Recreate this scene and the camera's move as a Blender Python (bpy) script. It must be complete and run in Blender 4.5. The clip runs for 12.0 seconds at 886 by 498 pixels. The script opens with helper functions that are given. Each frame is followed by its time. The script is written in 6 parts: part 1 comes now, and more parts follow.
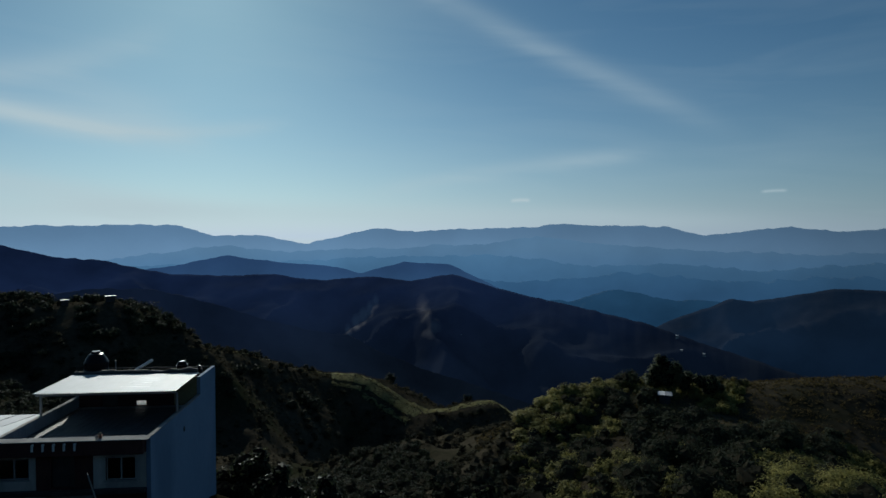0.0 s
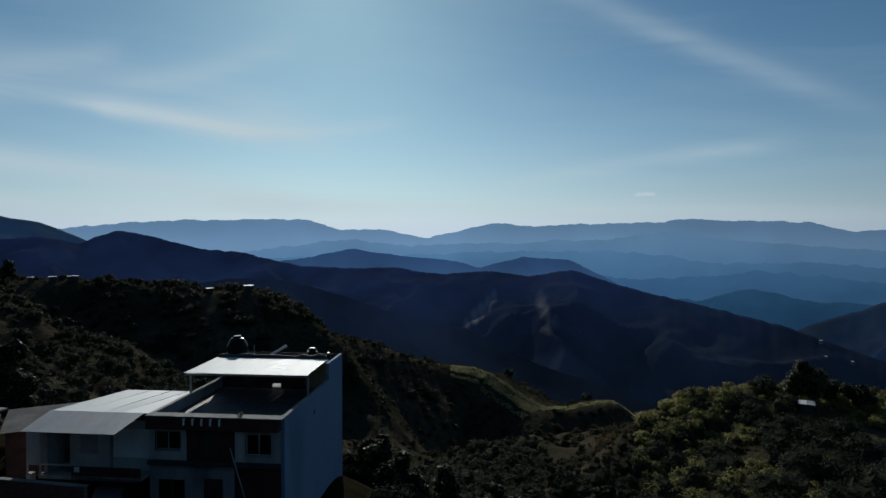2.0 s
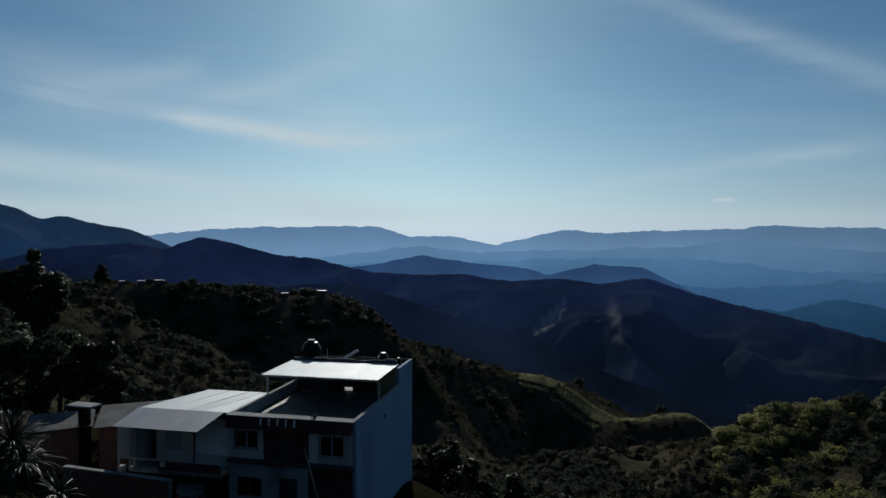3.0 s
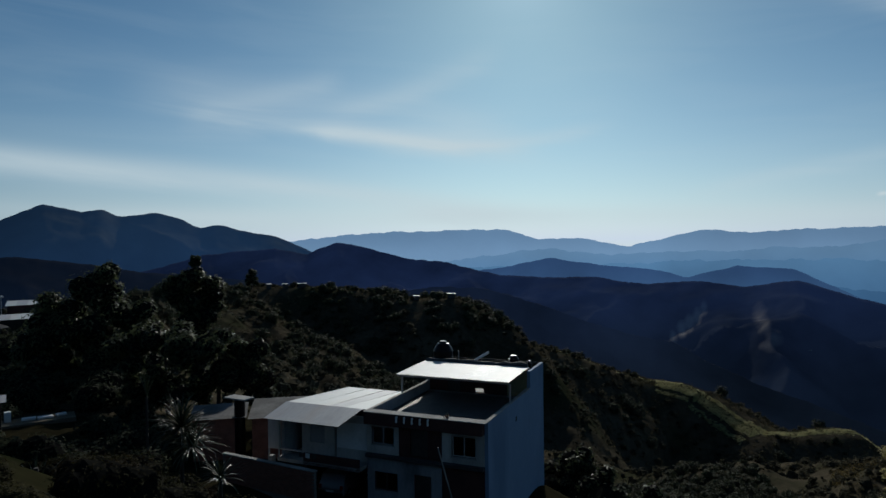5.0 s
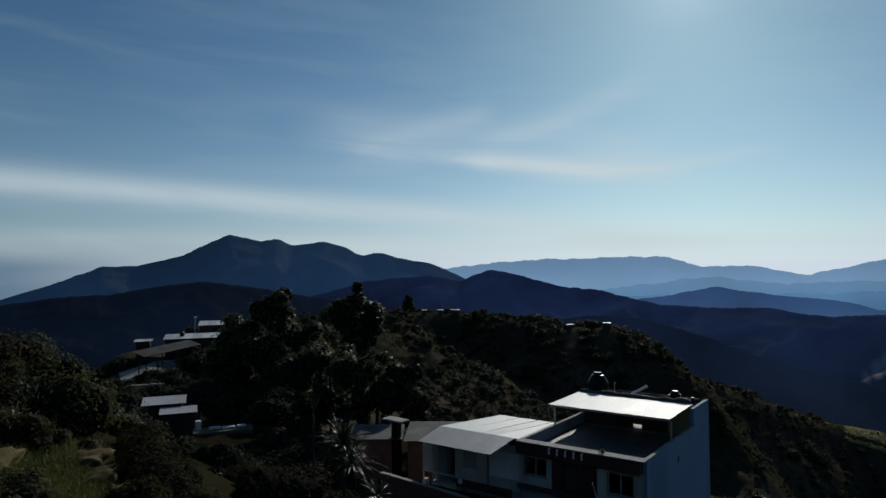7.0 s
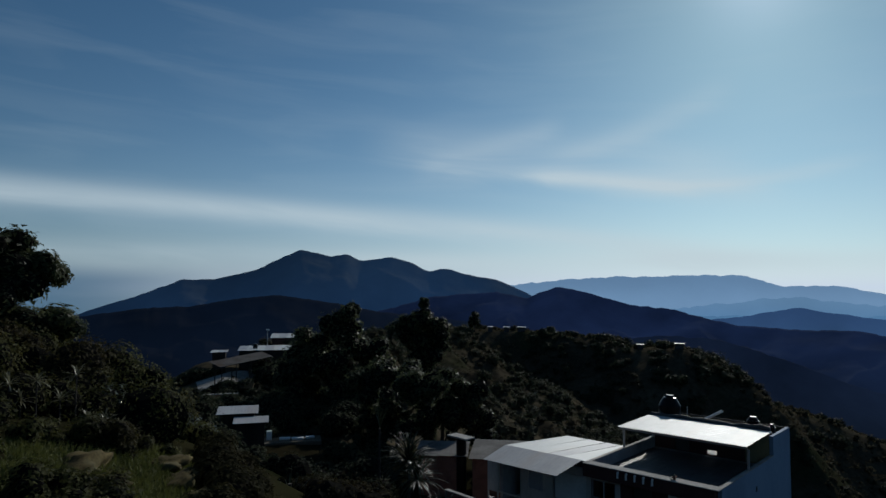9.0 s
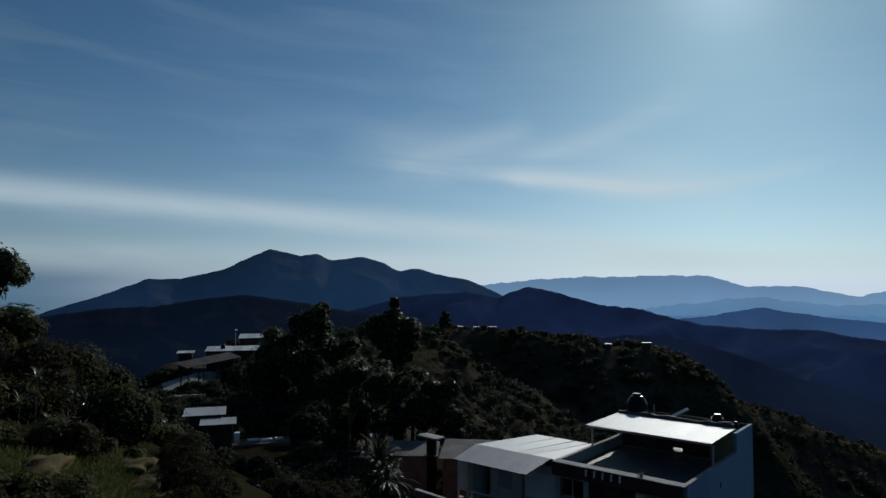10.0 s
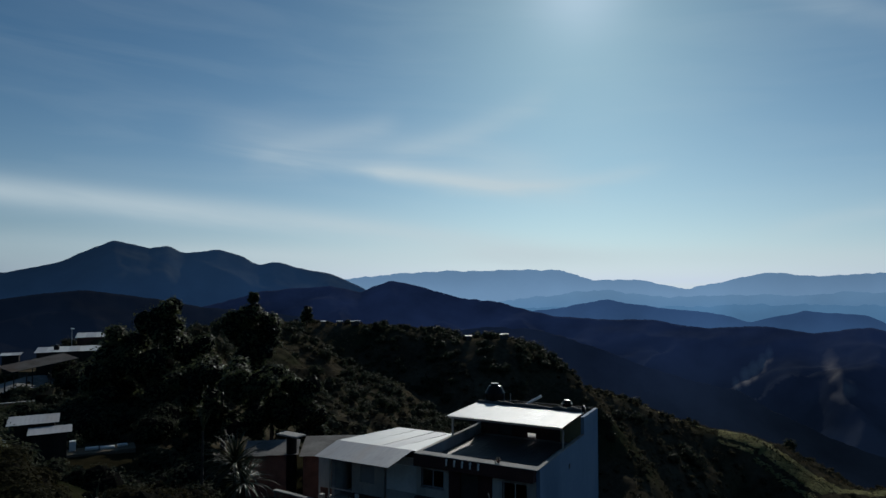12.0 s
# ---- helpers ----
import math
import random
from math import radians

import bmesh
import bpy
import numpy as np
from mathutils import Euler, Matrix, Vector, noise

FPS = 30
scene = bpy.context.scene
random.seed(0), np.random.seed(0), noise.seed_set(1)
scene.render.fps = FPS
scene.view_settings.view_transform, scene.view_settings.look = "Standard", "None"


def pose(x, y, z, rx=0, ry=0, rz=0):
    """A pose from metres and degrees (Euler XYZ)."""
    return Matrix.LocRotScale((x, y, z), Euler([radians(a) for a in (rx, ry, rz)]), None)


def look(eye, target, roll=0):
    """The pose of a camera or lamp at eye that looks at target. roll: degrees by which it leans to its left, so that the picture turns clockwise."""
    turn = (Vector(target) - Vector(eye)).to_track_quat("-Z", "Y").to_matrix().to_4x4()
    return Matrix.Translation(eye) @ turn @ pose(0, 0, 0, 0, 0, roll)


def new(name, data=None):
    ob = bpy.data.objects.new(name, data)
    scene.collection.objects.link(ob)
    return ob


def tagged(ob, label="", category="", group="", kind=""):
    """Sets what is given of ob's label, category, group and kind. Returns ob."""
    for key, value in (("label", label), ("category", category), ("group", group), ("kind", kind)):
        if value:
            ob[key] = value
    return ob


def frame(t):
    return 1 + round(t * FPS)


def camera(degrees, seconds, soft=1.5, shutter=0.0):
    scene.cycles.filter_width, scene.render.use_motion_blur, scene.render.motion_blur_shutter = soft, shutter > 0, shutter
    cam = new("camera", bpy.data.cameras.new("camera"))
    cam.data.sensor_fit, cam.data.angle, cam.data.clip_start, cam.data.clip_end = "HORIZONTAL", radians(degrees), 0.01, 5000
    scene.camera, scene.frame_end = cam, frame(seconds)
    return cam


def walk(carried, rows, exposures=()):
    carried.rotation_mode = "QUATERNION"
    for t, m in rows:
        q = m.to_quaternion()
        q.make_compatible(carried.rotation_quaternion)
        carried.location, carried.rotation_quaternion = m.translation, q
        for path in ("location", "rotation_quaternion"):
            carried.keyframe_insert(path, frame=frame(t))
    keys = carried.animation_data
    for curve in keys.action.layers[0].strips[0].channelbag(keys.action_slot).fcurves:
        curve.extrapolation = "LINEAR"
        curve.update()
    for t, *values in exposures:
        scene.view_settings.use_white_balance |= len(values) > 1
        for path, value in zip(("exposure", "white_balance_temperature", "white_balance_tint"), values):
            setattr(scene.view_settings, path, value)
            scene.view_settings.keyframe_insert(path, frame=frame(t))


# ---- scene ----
# camera: seconds, place, yaw, pitch, lean
cam = camera(68.8, 12.0, soft=1.5)
ROWS = [
    (0.0, -0.048, 0.002, 0.034, 0.03, -1.17, 0.16),
    (0.5, -0.062, 0.012, 0.028, 2.37, -0.75, -0.14),
    (1.0, -0.079, 0.029, 0.013, 4.49, -0.95, -0.21),
    (1.5, -0.123, 0.026, 0.008, 6.65, -1.26, -0.15),
    (2.0, -0.161, 0.002, 0.006, 10.51, -1.62, -0.09),
    (2.5, -0.182, -0.023, 0.004, 13.69, -1.14, -0.09),
    (3.0, -0.209, -0.051, 0.006, 16.61, -1.03, -0.14),
    (4.8, -0.251, -0.141, -0.022, 25.45, -0.86, 0.07),
    (5.0, -0.250, -0.147, -0.019, 27.91, -0.71, 0.71),
    (5.5, -0.233, -0.158, -0.002, 31.52, 0.35, -1.05),
    (6.0, -0.216, -0.173, 0.010, 35.20, 0.68, 0.08),
    (6.5, -0.199, -0.195, 0.009, 37.86, 1.30, -0.06),
    (7.0, -0.182, -0.215, 0.017, 41.32, 1.85, 0.56),
    (7.5, -0.166, -0.236, 0.025, 44.02, 2.55, 0.41),
    (7.7, -0.178, -0.250, 0.033, 44.64, 3.03, 0.41),
    (9.3, -0.095, -0.296, 0.055, 47.32, 3.25, -0.20),
    (9.5, -0.102, -0.301, 0.055, 46.64, 3.14, -0.36),
    (10.0, -0.112, -0.287, 0.050, 44.62, 3.30, -0.19),
    (10.5, -0.130, -0.264, 0.050, 42.84, 3.30, -0.07),
    (11.0, -0.153, -0.240, 0.060, 39.93, 2.79, -0.22),
    (11.5, -0.176, -0.220, 0.062, 36.59, 2.94, -0.29),
    (12.0, -0.182, -0.209, 0.055, 32.60, 2.80, -0.09),
]
walk(cam, [(t, pose(x, y, z, 0, 0, yaw) @ pose(0, 0, 0, 90 + pitch) @ pose(0, 0, 0, 0, 0, -lean)) for t, x, y, z, yaw, pitch, lean in ROWS],
     exposures=[(0.0, -0.18, 6020, 4), (1.5, -0.10, 6130, 7), (3.0, -0.08, 6100, 8), (6.0, 0.04, 6320, 9), (7.5, 0.02, 6380, 10), (9.5, -0.04, 6120, 9), (12.0, -0.03, 6240, 9)])

# ---- daylight ----
SUN_AZ, SUN_EL = 20.5, 24.8   # degrees to the left of the world's +y, and up
scene.view_settings.exposure = 0.0
world = bpy.data.worlds.new("sky")
scene.world = world
world.use_nodes = True


def sky_nodes():
    """Clear sky with thin cirrus streaks, each a soft band from one direction to another."""
    nt = world.node_tree
    nt.nodes.clear()
    N = lambda kind: nt.nodes.new(kind)
    link = nt.links.new

    def val(op, a, b=None, c=None):
        n = N("ShaderNodeMath")
        n.operation = op
        for i, v in enumerate((a, b, c)):
            if v is None:
                continue
            if isinstance(v, (int, float)):
                n.inputs[i].default_value = v
            else:
                link(v, n.inputs[i])
        return n.outputs[0]

    sky = N("ShaderNodeTexSky")
    sky.sky_type = "NISHITA"
    sky.sun_disc = False
    sky.sun_elevation, sky.sun_rotation = radians(SUN_EL), radians(-SUN_AZ)
    sky.altitude, sky.air_density, sky.dust_density, sky.ozone_density = SKY_MIX
    tint = N("ShaderNodeMix")
    tint.data_type, tint.blend_type = "RGBA", "MULTIPLY"
    tint.inputs["Factor"].default_value = 1.0
    tint.inputs["B"].default_value = SKY_TINT
    link(sky.outputs[0], tint.inputs["A"])
    geo = N("ShaderNodeTexCoord")
    sep = N("ShaderNodeSeparateXYZ")
    link(geo.outputs["Generated"], sep.inputs[0])
    az = val("MULTIPLY", val("ARCTAN2", val("MULTIPLY", sep.outputs[0], -1.0), sep.outputs[1]), 57.2958)
    el = val("MULTIPLY", val("ARCSINE", sep.outputs[2]), 57.2958)
    flat = N("ShaderNodeCombineXYZ")
    link(val("MULTIPLY", az, 0.05), flat.inputs[0])
    link(val("MULTIPLY", val("ADD", el, val("MULTIPLY", az, -0.06)), 0.35), flat.inputs[1])
    wisp = N("ShaderNodeTexNoise")
    wisp.inputs["Scale"].default_value, wisp.inputs["Detail"].default_value, wisp.inputs["Roughness"].default_value = 1.2, 4, 0.5
    wisp.inputs["Distortion"].default_value = 0.6
    link(flat.outputs[0], wisp.inputs["Vector"])
    grain = val("MULTIPLY_ADD", wisp.outputs[0], 2.4, -0.55)
    warp = val("MULTIPLY", val("SUBTRACT", wisp.outputs[0], 0.5), 2.0)
    total = None
    for a0, e0, a1, e1, bend, width, amount, ragged, rough in CIRRUS:
        # position along the streak, 0..1, and height off its bowed middle line
        s = val("DIVIDE", val("SUBTRACT", az, a0), a1 - a0)
        mid = val("ADD", val("MULTIPLY_ADD", s, e1 - e0, e0), val("MULTIPLY", val("MULTIPLY", s, val("SUBTRACT", 1.0, s)), bend * 4))
        off = val("DIVIDE", val("SUBTRACT", val("ADD", el, val("MULTIPLY", warp, ragged)), mid), width)
        band = val("EXPONENT", val("MULTIPLY", val("MULTIPLY", off, off), -1.0))
        ends = N("ShaderNodeMapRange")
        ends.interpolation_type = "SMOOTHSTEP"
        ends.inputs[1].default_value, ends.inputs[2].default_value, ends.inputs[3].default_value, ends.inputs[4].default_value = 0.62, 0.35, 0.0, 1.0
        link(val("ABSOLUTE", val("SUBTRACT", s, 0.5)), ends.inputs[0])
        one = val("MULTIPLY", val("MULTIPLY", band, ends.outputs[0]), val("MULTIPLY", val("MULTIPLY_ADD", val("MAXIMUM", grain, 0.1), rough, 1 - rough), amount))
        total = one if total is None else val("ADD", total, one)
    veil = val("MULTIPLY", val("MAXIMUM", val("SUBTRACT", wisp.outputs[0], 0.45), 0.0), 0.22)
    total = val("MINIMUM", val("ADD", total, veil), 0.85)
    # thicker light under the sun than away from it
    way = N("ShaderNodeVectorMath")
    way.operation = "DOT_PRODUCT"
    link(geo.outputs["Generated"], way.inputs[0])
    way.inputs[1].default_value = far_sun
    toward = val("POWER", val("MULTIPLY_ADD", way.outputs["Value"], 0.5, 0.5), 2.2)
    glare = val("POWER", val("MULTIPLY_ADD", way.outputs["Value"], 0.5, 0.5), 3.8)
    # pale air over the horizon
    haze = N("ShaderNodeMix")
    haze.data_type = "RGBA"
    link(val("MULTIPLY", val("EXPONENT", val("MULTIPLY", val("ABSOLUTE", el), -1 / HAZE_HEIGHT)), HAZE_AMOUNT), haze.inputs["Factor"])
    dim = N("ShaderNodeVectorMath")
    dim.operation = "SCALE"
    link(tint.outputs["Result"], dim.inputs[0])
    link(val("MULTIPLY", val("MULTIPLY_ADD", toward, 0.16, 0.80), val("MULTIPLY_ADD", val("POWER", val("MAXIMUM", way.outputs["Value"], 0.0), 28.0), -0.16, 1.0)), dim.inputs["Scale"])
    link(dim.outputs[0], haze.inputs["A"])
    gain = N("ShaderNodeMix")
    gain.data_type = "RGBA"
    link(glare, gain.inputs["Factor"])
    gain.inputs["A"].default_value, gain.inputs["B"].default_value = (1.9, 3.0, 3.8, 1), [1.50 * v for v in HAZE]
    link(gain.outputs["Result"], haze.inputs["B"])
    # a bank of blue sea haze low over the plain, away from the sun
    def step(v, lo, hi):
        n = N("ShaderNodeMapRange")
        n.interpolation_type = "SMOOTHSTEP"
        n.inputs[1].default_value, n.inputs[2].default_value = lo, hi
        link(v, n.inputs[0])
        return n.outputs[0]
    bank = N("ShaderNodeMix")
    bank.data_type = "RGBA"
    link(val("MULTIPLY", val("MULTIPLY", step(az, 62, 80), val("SUBTRACT", 1.0, step(el, 0.3, 2.0))), 0.9), bank.inputs["Factor"])
    link(haze.outputs["Result"], bank.inputs["A"])
    bank.inputs["B"].default_value = (1.5, 3.0, 4.6, 1)
    mix = N("ShaderNodeMix")
    mix.data_type = "RGBA"
    link(total, mix.inputs["Factor"])
    link(bank.outputs["Result"], mix.inputs["A"])
    mix.inputs["B"].default_value = CLOUD
    # bright thin cloud round the sun
    halo = val("MULTIPLY", val("POWER", val("MAXIMUM", way.outputs["Value"], 0.0), HALO_TIGHT), HALO)
    ring = N("ShaderNodeMix")
    ring.data_type, ring.blend_type = "RGBA", "ADD"
    link(halo, ring.inputs["Factor"])
    link(mix.outputs["Result"], ring.inputs["A"])
    ring.inputs["B"].default_value = (10.5, 9.4, 10.8, 1)
    bg = N("ShaderNodeBackground")
    bg.inputs["Strength"].default_value = SKY_POWER
    link(ring.outputs["Result"], bg.inputs["Color"])
    out = N("ShaderNodeOutputWorld")
    link(bg.outputs[0], out.inputs[0])


SKY_MIX = (1500, 1.0, 1.6, 3.0)
SKY_TINT = (0.66, 0.99, 1.05, 1)
SKY_POWER = 0.0490
HALO, HALO_TIGHT = 0.30, 420.0
CLOUD = (11.2, 12.8, 13.3, 1)
HAZE, HAZE_HEIGHT, HAZE_AMOUNT = (9.6, 10.7, 12.2, 1), 5.0, 0.97
# from (azimuth, height) to (azimuth, height), bow, half-width, amount, raggedness, in degrees
CIRRUS = [
    (99, 6.9, 19, 1.8, 1.8, 1.1, 0.62, 0.45, 0.35),
    (48, 10.6, 20, 7.6, 0.2, 0.75, 0.32, 0.6, 0.5),
    (40, 9.7, 26, 7.9, 0.25, 0.65, 0.33, 0.5, 0.5),
    (52, 12.0, 22, 9.2, 0.5, 1.9, 0.34, 1.2, 0.7),
    (49, 10.4, 37, 13.8, 0.0, 1.1, 0.20, 0.8, 0.7),
    (38, 10.2, 23, 15.8, 0.0, 1.2, 0.24, 0.9, 0.7),
    (33, 7.8, 14, 9.5, -0.2, 0.6, 0.26, 0.5, 0.6),
    (14, 26.5, -22, 9.4, 0.2, 1.05, 0.22, 0.3, 0.4),
    (6, 3.8, -17, 6.9, 0.4, 0.7, 0.26, 0.5, 0.7),
    (-6.0, 3.05, -7.6, 3.07, 0.05, 0.15, 0.9, 0.05, 0.3),
    (-26.2, 3.42, -27.9, 3.46, 0.03, 0.11, 0.5, 0.05, 0.3),
    (54, 2.2, -24, 1.3, 0.3, 0.8, 0.34, 0.3, 0.4),
    (92, 2.9, 46, 2.3, 0.1, 0.8, 0.22, 0.5, 0.6),
]
far_sun = Vector((-math.sin(radians(SUN_AZ)) * math.cos(radians(SUN_EL)), math.cos(radians(SUN_AZ)) * math.cos(radians(SUN_EL)), math.sin(radians(SUN_EL))))
sky_nodes()
lamp = bpy.data.lights.new("sun", "SUN")
lamp.energy, lamp.angle, lamp.color = 2.9, radians(0.53), (1.0, 0.95, 0.86)
sun = new("sun", lamp)
sun.matrix_world = look(far_sun * 200, (0, 0, 0))

# ---- materials ----
def srgb(r, g, b):
    f = lambda v: (v / 255 / 12.92) if v <= 10 else ((v / 255 + 0.055) / 1.055) ** 2.4
    return (f(r), f(g), f(b), 1)


def surface(name, low, high, rough=0.8, metal=0.0, scale=1.0, fine=9.0, bump=0.3, spread=0.0, stain=None, stain_amount=0.0, coords="Object", spec=0.5, streak=(1, 1, 1), through_light=0.0):
    """A painted, earthen or woven surface: two sizes of variation between two colours, stains, and fine relief."""
    m = bpy.data.materials.new(name)
    m.use_nodes = True
    nt = m.node_tree
    p = nt.nodes["Principled BSDF"]
    N, link = nt.nodes.new, nt.links.new
    tc, mp = N("ShaderNodeTexCoord"), N("ShaderNodeMapping")
    mp.inputs["Scale"].default_value = streak
    link(tc.outputs[coords], mp.inputs[0])
    big, small = N("ShaderNodeTexNoise"), N("ShaderNodeTexNoise")
    for n, s, d in ((big, scale, 5), (small, scale * fine, 4)):
        n.inputs["Scale"].default_value, n.inputs["Detail"].default_value = s, d
        link(mp.outputs[0], n.inputs["Vector"])
    both = N("ShaderNodeMath")
    both.operation = "MULTIPLY_ADD"
    both.inputs[1].default_value = 0.45
    link(small.outputs[0], both.inputs[0])
    half = N("ShaderNodeMath")
    half.operation = "MULTIPLY"
    half.inputs[1].default_value = 0.62
    link(big.outputs[0], half.inputs[0])
    link(half.outputs[0], both.inputs[2])
    ramp = N("ShaderNodeValToRGB")
    ramp.color_ramp.elements[0].position, ramp.color_ramp.elements[1].position = 0.36, 0.70
    ramp.color_ramp.elements[0].color, ramp.color_ramp.elements[1].color = (*low, 1), (*high, 1)
    last = both.outputs[0]
    if spread:
        oi, geo, add = N("ShaderNodeObjectInfo"), N("ShaderNodeNewGeometry"), N("ShaderNodeMath")
        mixr = N("ShaderNodeMath")
        mixr.operation = "ADD"
        link(oi.outputs["Random"], mixr.inputs[0])
        link(geo.outputs["Random Per Island"], mixr.inputs[1])
        add.operation = "MULTIPLY_ADD"
        add.inputs[1].default_value = spread
        link(mixr.outputs[0], add.inputs[0])
        shift = N("ShaderNodeMath")
        shift.operation = "SUBTRACT"
        shift.inputs[1].default_value = spread * 0.75
        link(last, shift.inputs[0])
        link(shift.outputs[0], add.inputs[2])
        last = add.outputs[0]
    link(last, ramp.inputs[0])
    colour = ramp.outputs[0]
    if stain:
        blot, cut, mix = N("ShaderNodeTexNoise"), N("ShaderNodeMapRange"), N("ShaderNodeMix")
        blot.inputs["Scale"].default_value, blot.inputs["Detail"].default_value = scale * 0.6, 6
        link(mp.outputs[0], blot.inputs["Vector"])
        cut.inputs[1].default_value, cut.inputs[2].default_value, cut.inputs[4].default_value = 0.5, 0.68, stain_amount
        link(blot.outputs[0], cut.inputs[0])
        mix.data_type = "RGBA"
        link(cut.outputs[0], mix.inputs["Factor"])
        link(colour, mix.inputs["A"])
        mix.inputs["B"].default_value = (*stain, 1)
        colour = mix.outputs["Result"]
    link(colour, p.inputs["Base Color"])
    p.inputs["Roughness"].default_value, p.inputs["Metallic"].default_value = rough, metal
    p.inputs["Specular IOR Level"].default_value = spec
    if bump:
        b = N("ShaderNodeBump")
        b.inputs["Strength"].default_value, b.inputs["Distance"].default_value = bump, 0.02 / scale
        link(both.outputs[0], b.inputs["Height"])
        link(b.outputs[0], p.inputs["Normal"])
    if through_light:
        glow, mixs = N("ShaderNodeBsdfTranslucent"), N("ShaderNodeMixShader")
        link(colour, glow.inputs["Color"])
        mixs.inputs[0].default_value = through_light
        link(p.outputs[0], mixs.inputs[1])
        link(glow.outputs[0], mixs.inputs[2])
        link(mixs.outputs[0], nt.nodes["Material Output"].inputs["Surface"])
    return m


def haze_glow(name, low, high, air, foot, tops, scale, thin=0.0, aside=0.66, under=1.45):
    """Woodland on a far range, with the haze before it painted on as an emitted glow: more of it over the foot than
    over the crest (tops: the heights of foot and crest), and more of it under the sun than off to the sides."""
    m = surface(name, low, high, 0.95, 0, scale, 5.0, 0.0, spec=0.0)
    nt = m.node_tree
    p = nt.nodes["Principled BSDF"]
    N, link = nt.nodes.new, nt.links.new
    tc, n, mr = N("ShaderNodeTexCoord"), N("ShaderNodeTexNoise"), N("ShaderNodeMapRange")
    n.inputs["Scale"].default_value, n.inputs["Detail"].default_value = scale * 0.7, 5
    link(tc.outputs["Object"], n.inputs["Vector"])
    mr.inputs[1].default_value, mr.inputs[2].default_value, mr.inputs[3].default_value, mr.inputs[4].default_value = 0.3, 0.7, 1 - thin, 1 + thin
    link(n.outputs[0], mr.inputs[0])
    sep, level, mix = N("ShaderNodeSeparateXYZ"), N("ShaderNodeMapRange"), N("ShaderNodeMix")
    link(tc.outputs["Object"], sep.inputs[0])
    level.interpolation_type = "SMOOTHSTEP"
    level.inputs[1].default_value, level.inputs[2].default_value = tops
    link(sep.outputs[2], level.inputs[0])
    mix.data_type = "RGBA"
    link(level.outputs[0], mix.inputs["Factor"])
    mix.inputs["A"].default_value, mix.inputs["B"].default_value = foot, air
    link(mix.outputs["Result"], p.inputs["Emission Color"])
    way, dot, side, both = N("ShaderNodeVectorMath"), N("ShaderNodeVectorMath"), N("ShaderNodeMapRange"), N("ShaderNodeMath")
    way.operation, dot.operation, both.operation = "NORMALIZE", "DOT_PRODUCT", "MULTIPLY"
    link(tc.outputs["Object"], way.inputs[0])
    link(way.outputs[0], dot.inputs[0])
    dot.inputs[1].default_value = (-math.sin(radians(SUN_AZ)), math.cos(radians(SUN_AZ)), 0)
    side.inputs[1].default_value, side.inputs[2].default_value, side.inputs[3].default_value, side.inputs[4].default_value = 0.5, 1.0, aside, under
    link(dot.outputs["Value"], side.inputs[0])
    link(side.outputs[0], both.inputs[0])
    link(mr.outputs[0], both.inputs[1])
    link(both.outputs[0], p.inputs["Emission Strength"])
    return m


M = {}
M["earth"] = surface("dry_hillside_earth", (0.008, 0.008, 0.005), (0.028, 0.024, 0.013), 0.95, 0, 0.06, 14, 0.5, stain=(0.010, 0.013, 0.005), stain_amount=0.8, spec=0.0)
# Dry brown soil, paler than the near earth to take in thin haze.
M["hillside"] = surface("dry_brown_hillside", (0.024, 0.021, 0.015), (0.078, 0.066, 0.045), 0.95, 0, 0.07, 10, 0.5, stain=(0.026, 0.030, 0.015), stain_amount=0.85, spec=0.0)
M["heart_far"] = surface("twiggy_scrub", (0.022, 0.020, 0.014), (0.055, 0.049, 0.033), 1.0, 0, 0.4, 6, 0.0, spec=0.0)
# Brighter copy of the hearts, with the shoulder's sunlight in its colour.
M["heart_lit"] = surface("sunlit_twiggy_scrub", (0.045, 0.045, 0.015), (0.16, 0.14, 0.045), 1.0, 0, 0.3, 6, 0.0, spec=0.0)
M["leaf_hill"] = surface("dry_scrub_leaves", (0.024, 0.023, 0.015), (0.090, 0.082, 0.050), 0.8, 0, 0.06, 12, 0.0, spread=0.12, spec=0.02, through_light=0.35)
M["tuft"] = surface("dry_grass_tufts", (0.028, 0.025, 0.016), (0.115, 0.095, 0.056), 0.9, 0, 0.08, 9, 0.0, spread=0.15, spec=0.0, through_light=0.3)
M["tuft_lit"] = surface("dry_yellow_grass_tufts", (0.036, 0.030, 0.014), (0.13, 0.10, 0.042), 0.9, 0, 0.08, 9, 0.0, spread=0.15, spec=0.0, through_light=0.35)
M["leaf_gloss"] = surface("waxy_leaves", (0.014, 0.019, 0.008), (0.055, 0.066, 0.028), 0.28, 0, 0.5, 6, 0.0, spread=0.2, spec=0.7, through_light=0.2)
M["grass"] = surface("grass", (0.020, 0.030, 0.008), (0.095, 0.105, 0.028), 0.8, 0, 0.7, 9, 0.4, spread=0.25, spec=0.25, through_light=0.3)
# Near-black: the shade inside bushes and crowns is put into this colour.
M["heart"] = surface("inner_shade_twigs", (0.005, 0.005, 0.005), (0.013, 0.013, 0.011), 1.0, 0, 1.5, 6, 0.0, spec=0.0)
M["leaf_dark"] = surface("dark_leaves", (0.014, 0.018, 0.012), (0.053, 0.061, 0.035), 0.7, 0, 0.3, 6, 0.0, spread=0.15, spec=0.03, through_light=0.3)
M["leaf_near"] = surface("dull_dark_leaves", (0.008, 0.011, 0.004), (0.076, 0.078, 0.027), 0.7, 0, 0.7, 5, 0.0, spread=0.22, stain=(0.022, 0.013, 0.006), stain_amount=0.75, spec=0.06, through_light=0.4)
